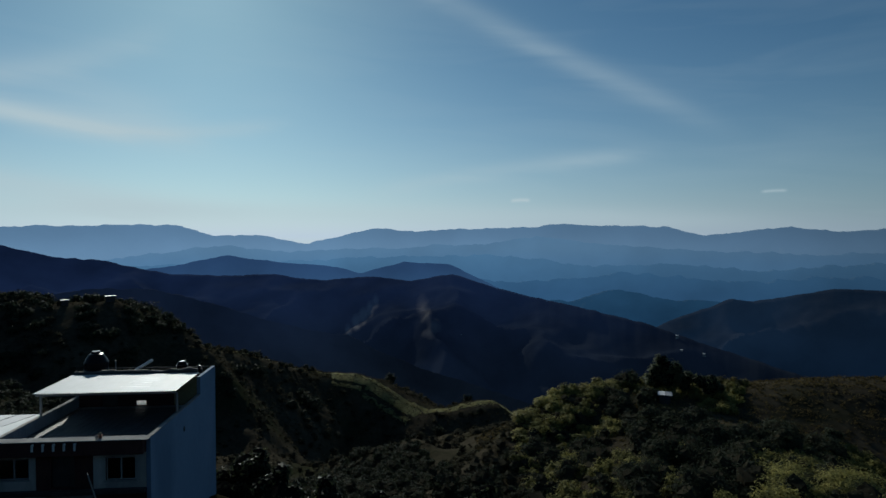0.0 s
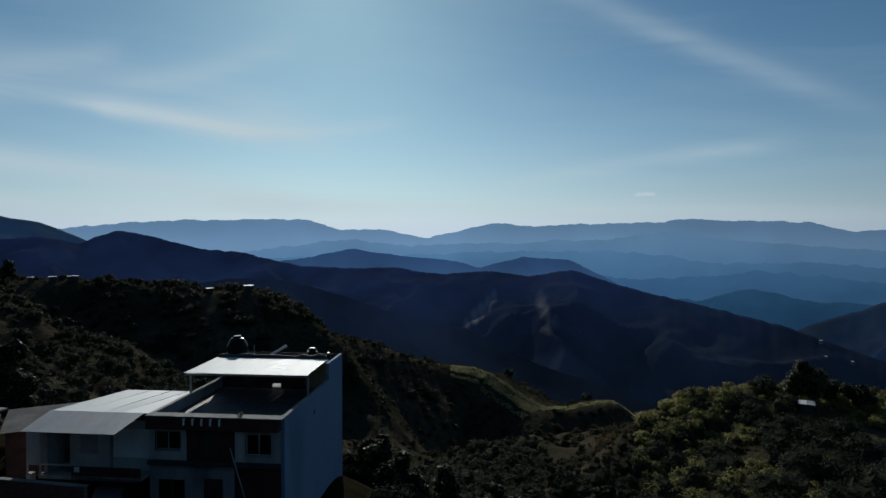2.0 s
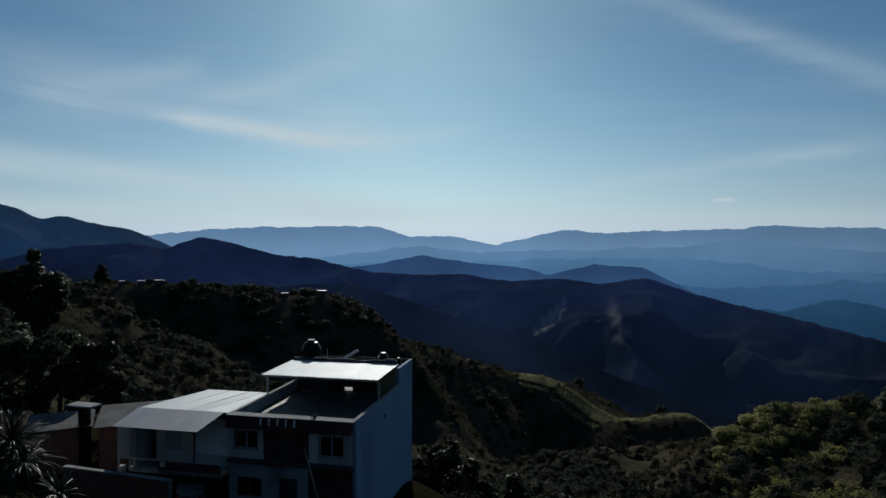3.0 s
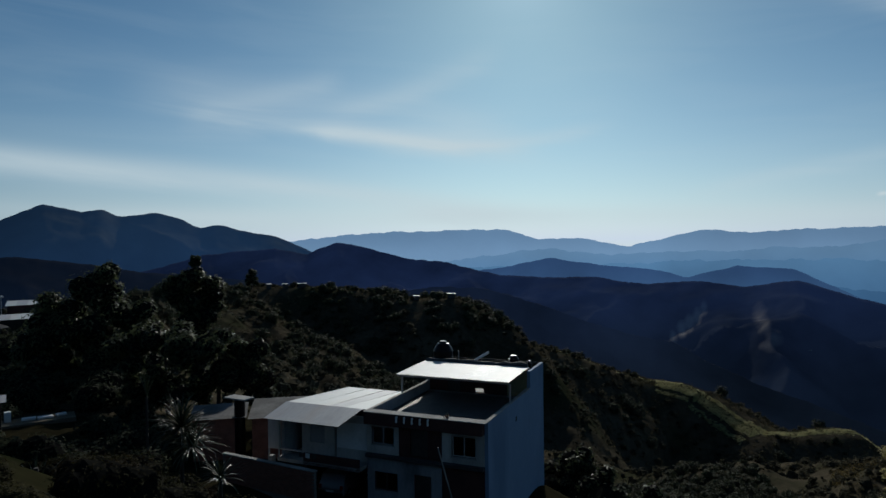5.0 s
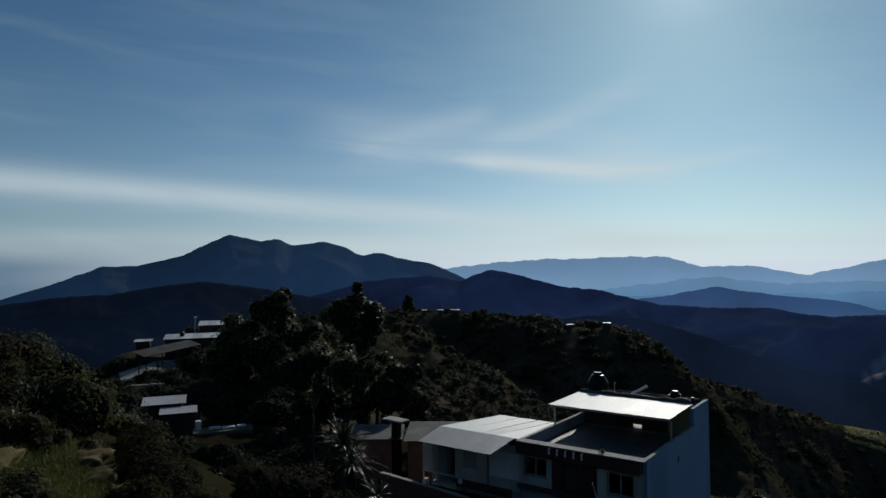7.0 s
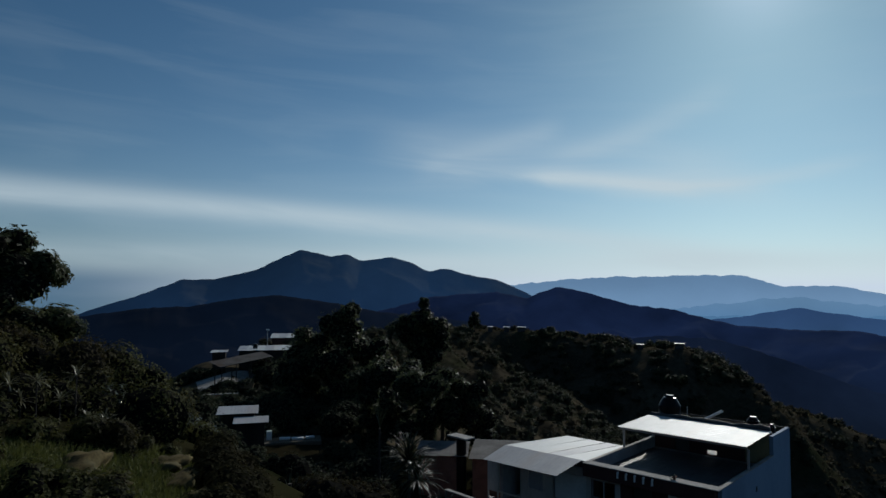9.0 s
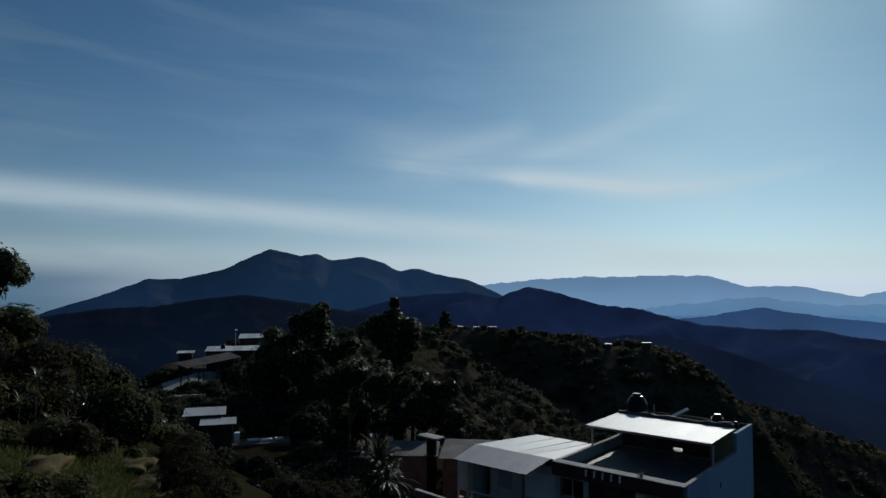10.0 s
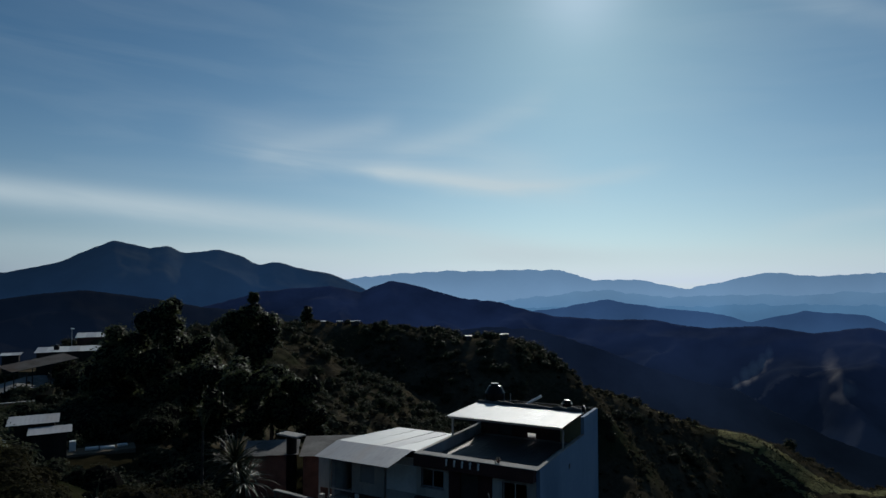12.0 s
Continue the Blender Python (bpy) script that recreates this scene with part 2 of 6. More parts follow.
# Brownish, darker version of leaf_near: the village-side slope's shade is in the colour.
M["leaf_dim"] = surface("shaded_brownish_leaves", (0.005, 0.006, 0.003), (0.034, 0.032, 0.014), 0.8, 0, 0.6, 5, 0.0, spread=0.2, stain=(0.018, 0.011, 0.006), stain_amount=0.8, spec=0.02, through_light=0.3)
M["leaf_tree"] = surface("dark_tree_leaves", (0.020, 0.026, 0.014), (0.085, 0.098, 0.046), 0.5, 0, 0.5, 6, 0.0, spread=0.14, spec=0.12, through_light=0.5)
# Yellow-green scrub, its colour raised to hold the sun on the shoulder.
M["leaf_lit"] = surface("sunlit_scrub_leaves", (0.045, 0.050, 0.015), (0.39, 0.35, 0.105), 0.7, 0, 0.11, 6, 0.0, stain=(0.085, 0.058, 0.028), stain_amount=0.7, spread=0.12, spec=0.08, through_light=0.4)
M["agave"] = surface("stiff_grey_green_leaves", (0.012, 0.017, 0.010), (0.045, 0.058, 0.032), 0.38, 0, 1.5, 6, 0.1, spread=0.25, spec=0.2, through_light=0.1)
M["pale_blade"] = surface("pale_dry_blades", (0.07, 0.075, 0.045), (0.22, 0.21, 0.13), 0.4, 0, 1.5, 6, 0.1, spread=0.25, spec=0.3, through_light=0.35)
M["bark"] = surface("bark", (0.014, 0.012, 0.010), (0.045, 0.037, 0.030), 0.9, 0, 3, 6, 0.8, streak=(1, 1, 0.2))
M["rock"] = surface("pale_earth_and_rock", (0.036, 0.028, 0.012), (0.11, 0.085, 0.034), 0.95, 0, 2.5, 8, 1.0, stain=(0.06, 0.06, 0.035), stain_amount=0.7, spec=0.1)
M["crop"] = surface("crop_rows", (0.30, 0.29, 0.12), (0.62, 0.57, 0.29), 0.8, 0, 0.3, 9, 0.2, spread=0.2, spec=0.1, through_light=0.55)
M["zinc"] = surface("zinc_coated_sheet", (0.36, 0.385, 0.39), (0.44, 0.465, 0.465), 0.62, 0.1, 0.9, 8, 0.05, stain=(0.40, 0.39, 0.37), stain_amount=0.6, streak=(1, 0.2, 1))
M["zinc_new"] = surface("new_zinc_sheet", (0.55, 0.57, 0.57), (0.62, 0.64, 0.64), 0.5, 0.1, 0.9, 8, 0.0)
# Weathered hut sheets; on the wing this darker zinc stands in for shade.
M["zinc_dull"] = surface("shaded_weathered_zinc", (0.25, 0.265, 0.285), (0.33, 0.345, 0.365), 0.62, 0.1, 0.9, 8, 0.05, stain=(0.28, 0.25, 0.22), stain_amount=0.5, streak=(1, 0.2, 1))
M["rust_sheet"] = surface("dull_rusting_sheet", (0.045, 0.043, 0.042), (0.095, 0.09, 0.085), 0.85, 0, 0.7, 10, 0.1, stain=(0.06, 0.036, 0.024), stain_amount=0.7, spec=0.1)
M["old_cement"] = surface("weathered_cement_sheet", (0.09, 0.088, 0.085), (0.17, 0.165, 0.16), 0.9, 0, 0.6, 10, 0.2, stain=(0.05, 0.05, 0.048), stain_amount=0.8, spec=0.1)
M["blue"] = surface("blue_painted_render", (0.17, 0.235, 0.34), (0.215, 0.29, 0.405), 0.85, 0, 0.5, 12, 0.25, stain=(0.11, 0.16, 0.24), stain_amount=0.6, streak=(1, 1, 0.35), spec=0.2)
M["ochre"] = surface("lit_wall_end_ochre", (0.20, 0.17, 0.09), (0.30, 0.25, 0.14), 0.85, 0, 0.7, 12, 0.25, stain=(0.12, 0.11, 0.07), stain_amount=0.6, spec=0.2)
M["opal"] = surface("opal_sheet", (0.80, 0.80, 0.80), (0.88, 0.88, 0.88), 0.5, 0, 2, 8, 0.0, through_light=0.85)
M["cream"] = surface("cream_painted_render", (0.40, 0.375, 0.345), (0.56, 0.53, 0.49), 0.85, 0, 0.7, 12, 0.25, stain=(0.10, 0.09, 0.08), stain_amount=0.6, streak=(1, 1, 0.35), spec=0.2)
M["grey_wall"] = surface("grey_cement_render", (0.24, 0.24, 0.25), (0.37, 0.37, 0.38), 0.9, 0, 0.7, 12, 0.3, stain=(0.05, 0.05, 0.05), stain_amount=0.7, streak=(1, 1, 0.35), spec=0.2)
M["maroon"] = surface("maroon_painted_render", (0.055, 0.026, 0.024), (0.10, 0.045, 0.040), 0.85, 0, 0.8, 12, 0.25, stain=(0.02, 0.013, 0.012), stain_amount=0.6, spec=0.2)
M["brick"] = surface("fired_brick", (0.14, 0.06, 0.045), (0.27, 0.12, 0.085), 0.9, 0, 2.0, 8, 0.4, spread=0.25, spec=0.2)
M["mortar"] = surface("mortar", (0.14, 0.13, 0.12), (0.24, 0.22, 0.2), 0.95, 0, 2.0, 8, 0.4, spec=0.1)
M["white"] = surface("white_paint", (0.62, 0.62, 0.60), (0.78, 0.78, 0.76), 0.7, 0, 1.0, 10, 0.1, stain=(0.4, 0.38, 0.35), stain_amount=0.5)
M["concrete"] = surface("concrete", (0.20, 0.195, 0.185), (0.36, 0.35, 0.33), 0.9, 0, 0.8, 12, 0.4, stain=(0.13, 0.125, 0.115), stain_amount=0.7, spec=0.2)
M["floor_tile"] = surface("terrace_tile", (0.055, 0.052, 0.049), (0.095, 0.090, 0.085), 0.62, 0, 1.2, 8, 0.1, spread=0.2)
M["steel"] = surface("painted_steel", (0.25, 0.25, 0.25), (0.38, 0.38, 0.38), 0.45, 0.6, 2, 8, 0.05)
M["pale_frame"] = surface("pale_window_frame", (0.30, 0.30, 0.29), (0.42, 0.42, 0.40), 0.5, 0, 2, 8, 0.05)
M["dark_frame"] = surface("dark_window_frame", (0.03, 0.028, 0.027), (0.06, 0.055, 0.05), 0.5, 0, 2, 8, 0.05)
M["tank"] = surface("black_plastic", (0.005, 0.005, 0.006), (0.010, 0.010, 0.011), 0.3, 0, 1, 8, 0.03, spec=0.12)
M["tarp"] = surface("dark_cloth", (0.02, 0.02, 0.022), (0.05, 0.05, 0.055), 0.8, 0, 2, 8, 0.2)
M["dirt_road"] = surface("packed_earth", (0.09, 0.075, 0.055), (0.18, 0.15, 0.11), 0.95, 0, 0.5, 12, 0.4, spec=0.1)
M["car_paint"] = surface("grey_car_paint", (0.16, 0.165, 0.17), (0.20, 0.205, 0.21), 0.28, 0.35, 1, 8, 0.0)
M["dark_board"] = surface("dark_weathered_boards", (0.018, 0.016, 0.015), (0.04, 0.035, 0.032), 0.9, 0, 1.2, 10, 0.3, streak=(1, 1, 0.3), spec=0.1)
M["rubber"] = surface("tyre_rubber", (0.015, 0.015, 0.015), (0.03, 0.03, 0.03), 0.85, 0, 4, 8, 0.1)
M["red_glass"] = surface("red_lamp_glass", (0.18, 0.01, 0.01), (0.25, 0.015, 0.012), 0.2, 0, 4, 8, 0.0)
glass = bpy.data.materials.new("window_glass")
glass.use_nodes = True
gp = glass.node_tree.nodes["Principled BSDF"]
gp.inputs["Base Color"].default_value = (0.75, 0.8, 0.82, 1)
gp.inputs["Roughness"].default_value, gp.inputs["Transmission Weight"].default_value, gp.inputs["IOR"].default_value = 0.05, 1.0, 1.45
M["glass"] = glass


# ---- mesh helpers ----
def mesh_ob(name, verts, faces, mat, parent=None, smooth=False):
    me = bpy.data.meshes.new(name)
    me.from_pydata([tuple(v) for v in verts], [], [tuple(f) for f in faces])
    me.materials.append(M[mat] if isinstance(mat, str) else mat)
    if smooth:
        me.polygons.foreach_set("use_smooth", [True] * len(me.polygons))
    me.update()
    ob = new(name, me)
    ob.parent = parent
    return ob


def quads_ob(name, verts, quads, mat, parent=None, smooth=False):
    """Big meshes of faces with one number of corners, from arrays."""
    me = bpy.data.meshes.new(name)
    v, q = np.asarray(verts, np.float32), np.asarray(quads, np.int32)
    me.vertices.add(len(v))
    me.vertices.foreach_set("co", v.ravel())
    me.loops.add(q.size)
    me.loops.foreach_set("vertex_index", q.ravel())
    me.polygons.add(len(q))
    me.polygons.foreach_set("loop_start", np.arange(0, q.size, q.shape[1], dtype=np.int32))
    me.polygons.foreach_set("loop_total", np.full(len(q), q.shape[1], np.int32))
    me.polygons.foreach_set("use_smooth", np.full(len(q), smooth))
    me.materials.append(M[mat] if isinstance(mat, str) else mat)
    me.update(calc_edges=True)
    ob = new(name, me)
    ob.parent = parent
    return ob


def part(name, bm, mat, parent, label=""):
    me = bpy.data.meshes.new(name)
    bm.to_mesh(me)
    bm.free()
    me.materials.append(M[mat] if isinstance(mat, str) else mat)
    ob = new(name, me)
    ob.parent = parent
    return tagged(ob, label)


def box(bm, x0, x1, y0, y1, z0, z1, bevel=0.0):
    r = bmesh.ops.create_cube(bm, size=1)
    for v in r["verts"]:
        v.co = Vector(((x0 + x1) / 2 + v.co.x * (x1 - x0), (y0 + y1) / 2 + v.co.y * (y1 - y0), (z0 + z1) / 2 + v.co.z * (z1 - z0)))
    if bevel:
        es = list({e for v in r["verts"] for e in v.link_edges})
        bmesh.ops.bevel(bm, geom=es, offset=bevel, segments=1, affect="EDGES")


def boxed(name, mat, parent, *dims, bevel=0.012, label=""):
    bm = bmesh.new()
    box(bm, *dims, bevel=bevel)
    return part(name, bm, mat, parent, label)


def rod(bm, a, b, r0, r1=None, seg=10):
    a, b = Vector(a), Vector(b)
    d = b - a
    m = Matrix.Translation((a + b) / 2) @ d.to_track_quat("Z", "Y").to_matrix().to_4x4()
    bmesh.ops.create_cone(bm, cap_ends=True, segments=seg, radius1=r0, radius2=r0 if r1 is None else r1, depth=d.length, matrix=m)


def empty(name, m, label, category, group="", kind=""):
    ob = new(name)
    ob.matrix_basis = m
    return tagged(ob, label, category, group, kind)


def wall_with_holes(name, mat, parent, x0, x1, z0, z1, y0, y1, holes, label=""):
    """An upright wall from x0 to x1 between y0 and y1, with rectangular openings (x0, x1, z0, z1) right through it."""
    xs = sorted({x0, x1, *[h[0] for h in holes], *[h[1] for h in holes]})
    zs = sorted({z0, z1, *[h[2] for h in holes], *[h[3] for h in holes]})
    solid = lambda x, z: x0 < x < x1 and z0 < z < z1 and not any(h[0] < x < h[1] and h[2] < z < h[3] for h in holes)
    bm = bmesh.new()
    keep = {}

    def V(x, y, z):
        k = (round(x, 4), round(y, 4), round(z, 4))
        if k not in keep:
            keep[k] = bm.verts.new((x, y, z))
        return keep[k]
    for i in range(len(xs) - 1):
        for j in range(len(zs) - 1):
            a, b, c, d = xs[i], xs[i + 1], zs[j], zs[j + 1]
            cx, cz = (a + b) / 2, (c + d) / 2
            if not solid(cx, cz):
                continue
            bm.faces.new((V(a, y0, c), V(b, y0, c), V(b, y0, d), V(a, y0, d)))
            bm.faces.new((V(b, y1, c), V(a, y1, c), V(a, y1, d), V(b, y1, d)))
            ex, ez = 1e-3, 1e-3
            if not solid(a - ex, cz):
                bm.faces.new((V(a, y1, c), V(a, y0, c), V(a, y0, d), V(a, y1, d)))
            if not solid(b + ex, cz):
                bm.faces.new((V(b, y0, c), V(b, y1, c), V(b, y1, d), V(b, y0, d)))
            if not solid(cx, c - ez):
                bm.faces.new((V(a, y1, c), V(b, y1, c), V(b, y0, c), V(a, y0, c)))
            if not solid(cx, d + ez):
                bm.faces.new((V(a, y0, d), V(b, y0, d), V(b, y1, d), V(a, y1, d)))
    bmesh.ops.recalc_face_normals(bm, faces=bm.faces)
    return part(name, bm, mat, parent, label)


def corrugated(name, mat, parent, a, b, c, d, waves, depth=0.02, thick=0.008, label=""):
    """A ribbed metal sheet over the four corners a, b (front edge), c, d (back edge, c behind b); ribs run from front to back."""
    a, b, c, d = (Vector(v) for v in (a, b, c, d))
    n = ((b - a).cross(d - a)).normalized()
    cols = waves * 4
    top, bot, faces = [], [], []
    for j in range(5):
        for i in range(cols + 1):
            s, t = i / cols, j / 4
            p = (a.lerp(b, s)).lerp(d.lerp(c, s), t)
            h = depth * (0.0, 1.0, 1.0, 0.0)[i % 4]
            top.append(p + n * h)
            bot.append(p + n * (h - thick))
    k = cols + 1
    nv = len(top)
    for j in range(4):
        for i in range(cols):
            q = (j * k + i, j * k + i + 1, (j + 1) * k + i + 1, (j + 1) * k + i)
            faces += [q, tuple(nv + v for v in reversed(q))]
    rim = [i for i in range(k)] + [j * k + k - 1 for j in range(1, 5)] + [4 * k + i for i in range(k - 2, -1, -1)] + [j * k for j in range(3, 0, -1)]
    for u, v in zip(rim, rim[1:] + rim[:1]):
        faces.append((u, nv + u, nv + v, v))
    ob = mesh_ob(name, top + bot, faces, mat, parent)
    return tagged(ob, label)

# ---- the land ----
rng = np.random.default_rng(7)
LAT = rng.random((256, 256))


def vnoise(x, y):
    """Smooth lattice noise, 0..1."""
    xi, yi = np.floor(x).astype(int), np.floor(y).astype(int)
    fx, fy = x - xi, y - yi
    fx, fy = fx * fx * (3 - 2 * fx), fy * fy * (3 - 2 * fy)
    g = lambda i, j: LAT[i & 255, j & 255]
    return (g(xi, yi) * (1 - fx) + g(xi + 1, yi) * fx) * (1 - fy) + (g(xi, yi + 1) * (1 - fx) + g(xi + 1, yi + 1) * fx) * fy


def fbm(x, y, octaves=5, gain=0.5):
    s, a, t = 0, 1.0, 0
    for o in range(octaves):
        s, t = s + a * vnoise(x * 2 ** o + 17.3 * o, y * 2 ** o - 9.1 * o), t + a
        a *= gain
    return s / t - 0.5


def spot(az, dist, el=None, z=None):
    """A point at an azimuth (degrees left of +y), a distance and a height angle or a height."""
    return (-math.sin(radians(az)) * dist, math.cos(radians(az)) * dist, dist * math.tan(radians(el)) if z is None else z)


def crest_gap(x, y, pts):
    """Distance to a crest line, and the crest's height at the nearest place."""
    best, bz = np.full(x.shape, 1e9), np.zeros(x.shape)
    for (ax, ay, az_), (bx, by, bz_) in zip(pts, pts[1:]):
        dx, dy = bx - ax, by - ay
        s = np.clip(((x - ax) * dx + (y - ay) * dy) / (dx * dx + dy * dy), 0, 1)
        d = np.hypot(x - ax - s * dx, y - ay - s * dy)
        m = d < best
        best, bz = np.where(m, d, best), np.where(m, az_ + s * (bz_ - az_), bz)
    return best, bz


# crest lines of the near hills: points, side slope, flat width on top
CRESTS = [
    # the knoll that the camera stands on, running off to the left and back
    ([spot(-150, 40, z=-3), (0, -3, -2.2), spot(110, 14, z=-1.8), spot(95, 30, z=-1.8)], 0.60, 2.6),
    ([spot(95, 30, z=-1.8), spot(86, 19, z=-3.1), spot(80, 15, z=-4.0)], 1.0, 1.0),
    # the terrace that the house and its yard stand on
    ([(-38, 27, -15.6), (-27, 32, -15.9), (-18.5, 35, -16.2)], 1.05, 5.0),
    # the village ridge, out to the far hill
    ([(-36, 30, -14.6), spot(62, 55, z=-13.4), spot(62, 92, z=-12.4), spot(58, 130, z=-14.8), spot(51, 200, el=-4.9), spot(46, 250, el=-4.05)], 0.45, 9.0),
    ([spot(46, 250, el=-4.05), spot(41, 250, el=-3.75), spot(35.5, 240, el=-4.1), spot(31, 232, el=-5.0), spot(27, 226, el=-5.0), spot(24.2, 228, el=-6.2), spot(22.5, 232, el=-7.9),
      spot(20, 238, el=-9.3), spot(16.6, 244, el=-10.0), spot(12.5, 254, el=-11.5), spot(9.8, 257, el=-11.85), spot(7.8, 257, el=-12.0), spot(6.5, 256, el=-12.45), spot(5.2, 252, el=-13.25), spot(3.25, 247, el=-14.55), spot(1.77, 242, el=-15.4)], 0.60, 4.5),
    ([spot(1.8, 242, el=-15.6), spot(0.8, 243, el=-15.4), spot(-0.5, 245, el=-15.2), spot(-1.7, 247, el=-14.75), spot(-3.2, 250, el=-14.35), spot(-4.4, 252, el=-14.3), spot(-5.2, 254, el=-14.8), spot(-7.8, 258, el=-16.4), spot(-9.5, 262, el=-18.2)], 0.62, 3.0),
    # the bushy shoulder across the gully
    ([spot(-2.0, 70, el=-21.4), spot(-4.4, 76, el=-19.7), spot(-7.6, 85, el=-16.7), spot(-10.3, 92, el=-14.5), spot(-12.3, 97, el=-13.4), spot(-14, 100, el=-13.0), spot(-16, 102, el=-12.9), spot(-19, 104, el=-13.0)], 1.3, 1.5),
    ([spot(-18.5, 104, el=-13.0), spot(-23, 109, el=-12.6), spot(-28, 114, el=-12.0), spot(-36, 122, el=-11.0), spot(-55, 140, el=-8.5)], 0.50, 3.0),
    ([spot(-20, 104, el=-13.2), spot(-24, 66, z=-22.2), spot(-38, 40, z=-18.5), spot(-70, 34, z=-15)], 0.45, 4.0),
]


def height(x, y):
    x, y = np.asarray(x, float), np.asarray(y, float)
    r = np.hypot(x, y)
    base = -20 - 0.52 * np.clip(r - 30, 0, 330) - 0.15 * np.clip(r - 360, 0, 4600)
    h = base
    near = np.full(x.shape, 1e9)
    for i, (pts, slope, flat) in enumerate(CRESTS):
        d, z = crest_gap(x, y, pts)
        if i in (4, 5):
            near = np.minimum(near, d)
        e = np.maximum(d - flat, 0)
        t = z - slope * (np.sqrt(e * e + 16) - 4)
        k = 1.5
        h = np.maximum(h, t) + k * np.log1p(np.exp(-np.abs(h - t) / k))
    n = fbm(x / 38 + 5, y / 38 + 3, 5, 0.55)
    rough = np.clip((r - 45) / 120, 0, 1)
    gully = np.abs(fbm(x / 60 - 4, y / 60 + 8, 3)) * 2
    # spurs that run slantwise down the hill's near face
    side = np.arctan2(-x, y)
    u, v = (side * 220 - 0.55 * r) / 34, r / 120
    spur = 0.5 - 2.2 * np.abs(fbm(u + 3.3, v + 6.1, 3, 0.45)) + 0.35 * fbm(u * 3, v * 6, 3)
    h = h + 7.5 * spur * np.clip((near - 5) / 28, 0, 1) * np.clip((r - 70) / 50, 0, 1) * np.clip((side + 0.10) / 0.12, 0, 1)
    calm = 0.12 + 0.88 * np.clip(near / 26, 0, 1)   # the crests keep their lines
    return h + n * (0.6 + 9 * rough * calm) - rough * calm * 7 * (0.25 - np.minimum(gully, 0.25))


def ground_z(x, y):
    return float(height(np.array([x]), np.array([y]))[0])


def build_ground():
    azs = np.concatenate([np.arange(-180, -44, 4), np.arange(-44, 92, 0.35), np.arange(92, 180, 4)])
    rs = np.concatenate([[0.0], np.geomspace(1.2, 40, 100), np.linspace(41, 300, 210), np.geomspace(304, 4950, 60)])
    A, Rr = np.meshgrid(np.radians(azs), rs)
    X, Y = -np.sin(A) * Rr, np.cos(A) * Rr
    Z = height(X, Y)
    Z[0] = Z[0].mean()
    nr, na = A.shape
    idx = np.arange(nr * na).reshape(nr, na)
    nxt = np.roll(idx, -1, 1)
    q = np.stack([idx[:-1], nxt[:-1], nxt[1:], idx[1:]], -1).reshape(-1, 4)[:, ::-1]
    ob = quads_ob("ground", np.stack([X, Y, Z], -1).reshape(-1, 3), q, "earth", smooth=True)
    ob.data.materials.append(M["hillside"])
    # Faces past 56 m get the paler brown with the haze lift in it.
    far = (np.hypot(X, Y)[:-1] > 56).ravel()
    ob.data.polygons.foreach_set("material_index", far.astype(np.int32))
    tagged(ob, "dry scrubby hillsides falling into wooded valleys", "ground", kind="structure")


build_ground()


def far_range(name, label, peaks, dist, drop, mat, run, relief, seed, res=0.15, back=0.6, rugged=0.5, rows=40):
    """A mountain range: a crest through the peaks (azimuth, height angle), its near face falling by drop over run metres with spurs and gullies, and a back slope."""
    az = np.arange(peaks[-1][0], peaks[0][0], res)[::-1]
    pa, pe = np.array([p[0] for p in peaks]), np.array([p[1] for p in peaks])
    el = np.interp(az, pa[::-1], pe[::-1]) + np.interp(az, [-50, -10, 0, 22, 40, 60, 100], [-0.15, -0.15, -0.1, 0, 0.16, 0.27, 0.3])
    kernel = np.array([1, 2, 3, 2, 1]) / 9.0
    el = np.convolve(np.pad(el, 2, mode="edge"), kernel, "valid")
    d = dist(az) if callable(dist) else np.full(az.shape, float(dist))
    jag = (0.45 * fbm(az * 0.9 + seed, az * 0 + seed, 6, 0.55) + 0.14 * fbm(az * 2.2 + seed, az * 0 + seed, 4, 0.6)) * rugged
    crest, jag = d * np.tan(np.radians(el)), d * np.radians(jag)
    P = []
    for j in range(rows + 8):
        t = j / (rows - 1)
        if j < rows:
            r = d - run * t
            a = np.radians(az)
            u, v = -np.sin(a) * r / (run * 0.5) + seed, np.cos(a) * r / (run * 0.5) - seed
            w = fbm(u * 2, v * 2, 5, 0.55)
            spur = 1 - np.abs(fbm(u, v, 4, 0.5)) * 4
            z = crest + jag * max(0.0, 1 - 4 * t) - drop * t ** 0.92 + drop * relief * min(1, t * 2.5) * (0.22 * w + 0.26 * (spur - 0.55))
        else:
            s = (j - rows + 1) / 8
            r = d + run * back * s
            z = crest + jag * (1 - s) - drop * s
        a = np.radians(az)
        P.append(np.stack([-np.sin(a) * r, np.cos(a) * r, z], -1))
    P = [*P[rows:][::-1], *P[:rows]]
    P = np.array(P)
    nr, na = P.shape[:2]
    idx = np.arange(nr * na).reshape(nr, na)
    q = np.stack([idx[:-1, :-1], idx[1:, :-1], idx[1:, 1:], idx[:-1, 1:]], -1).reshape(-1, 4)
    ob = quads_ob(name, P.reshape(-1, 3), q, mat, smooth=True)
    return tagged(ob, label, "mountains", kind="structure")


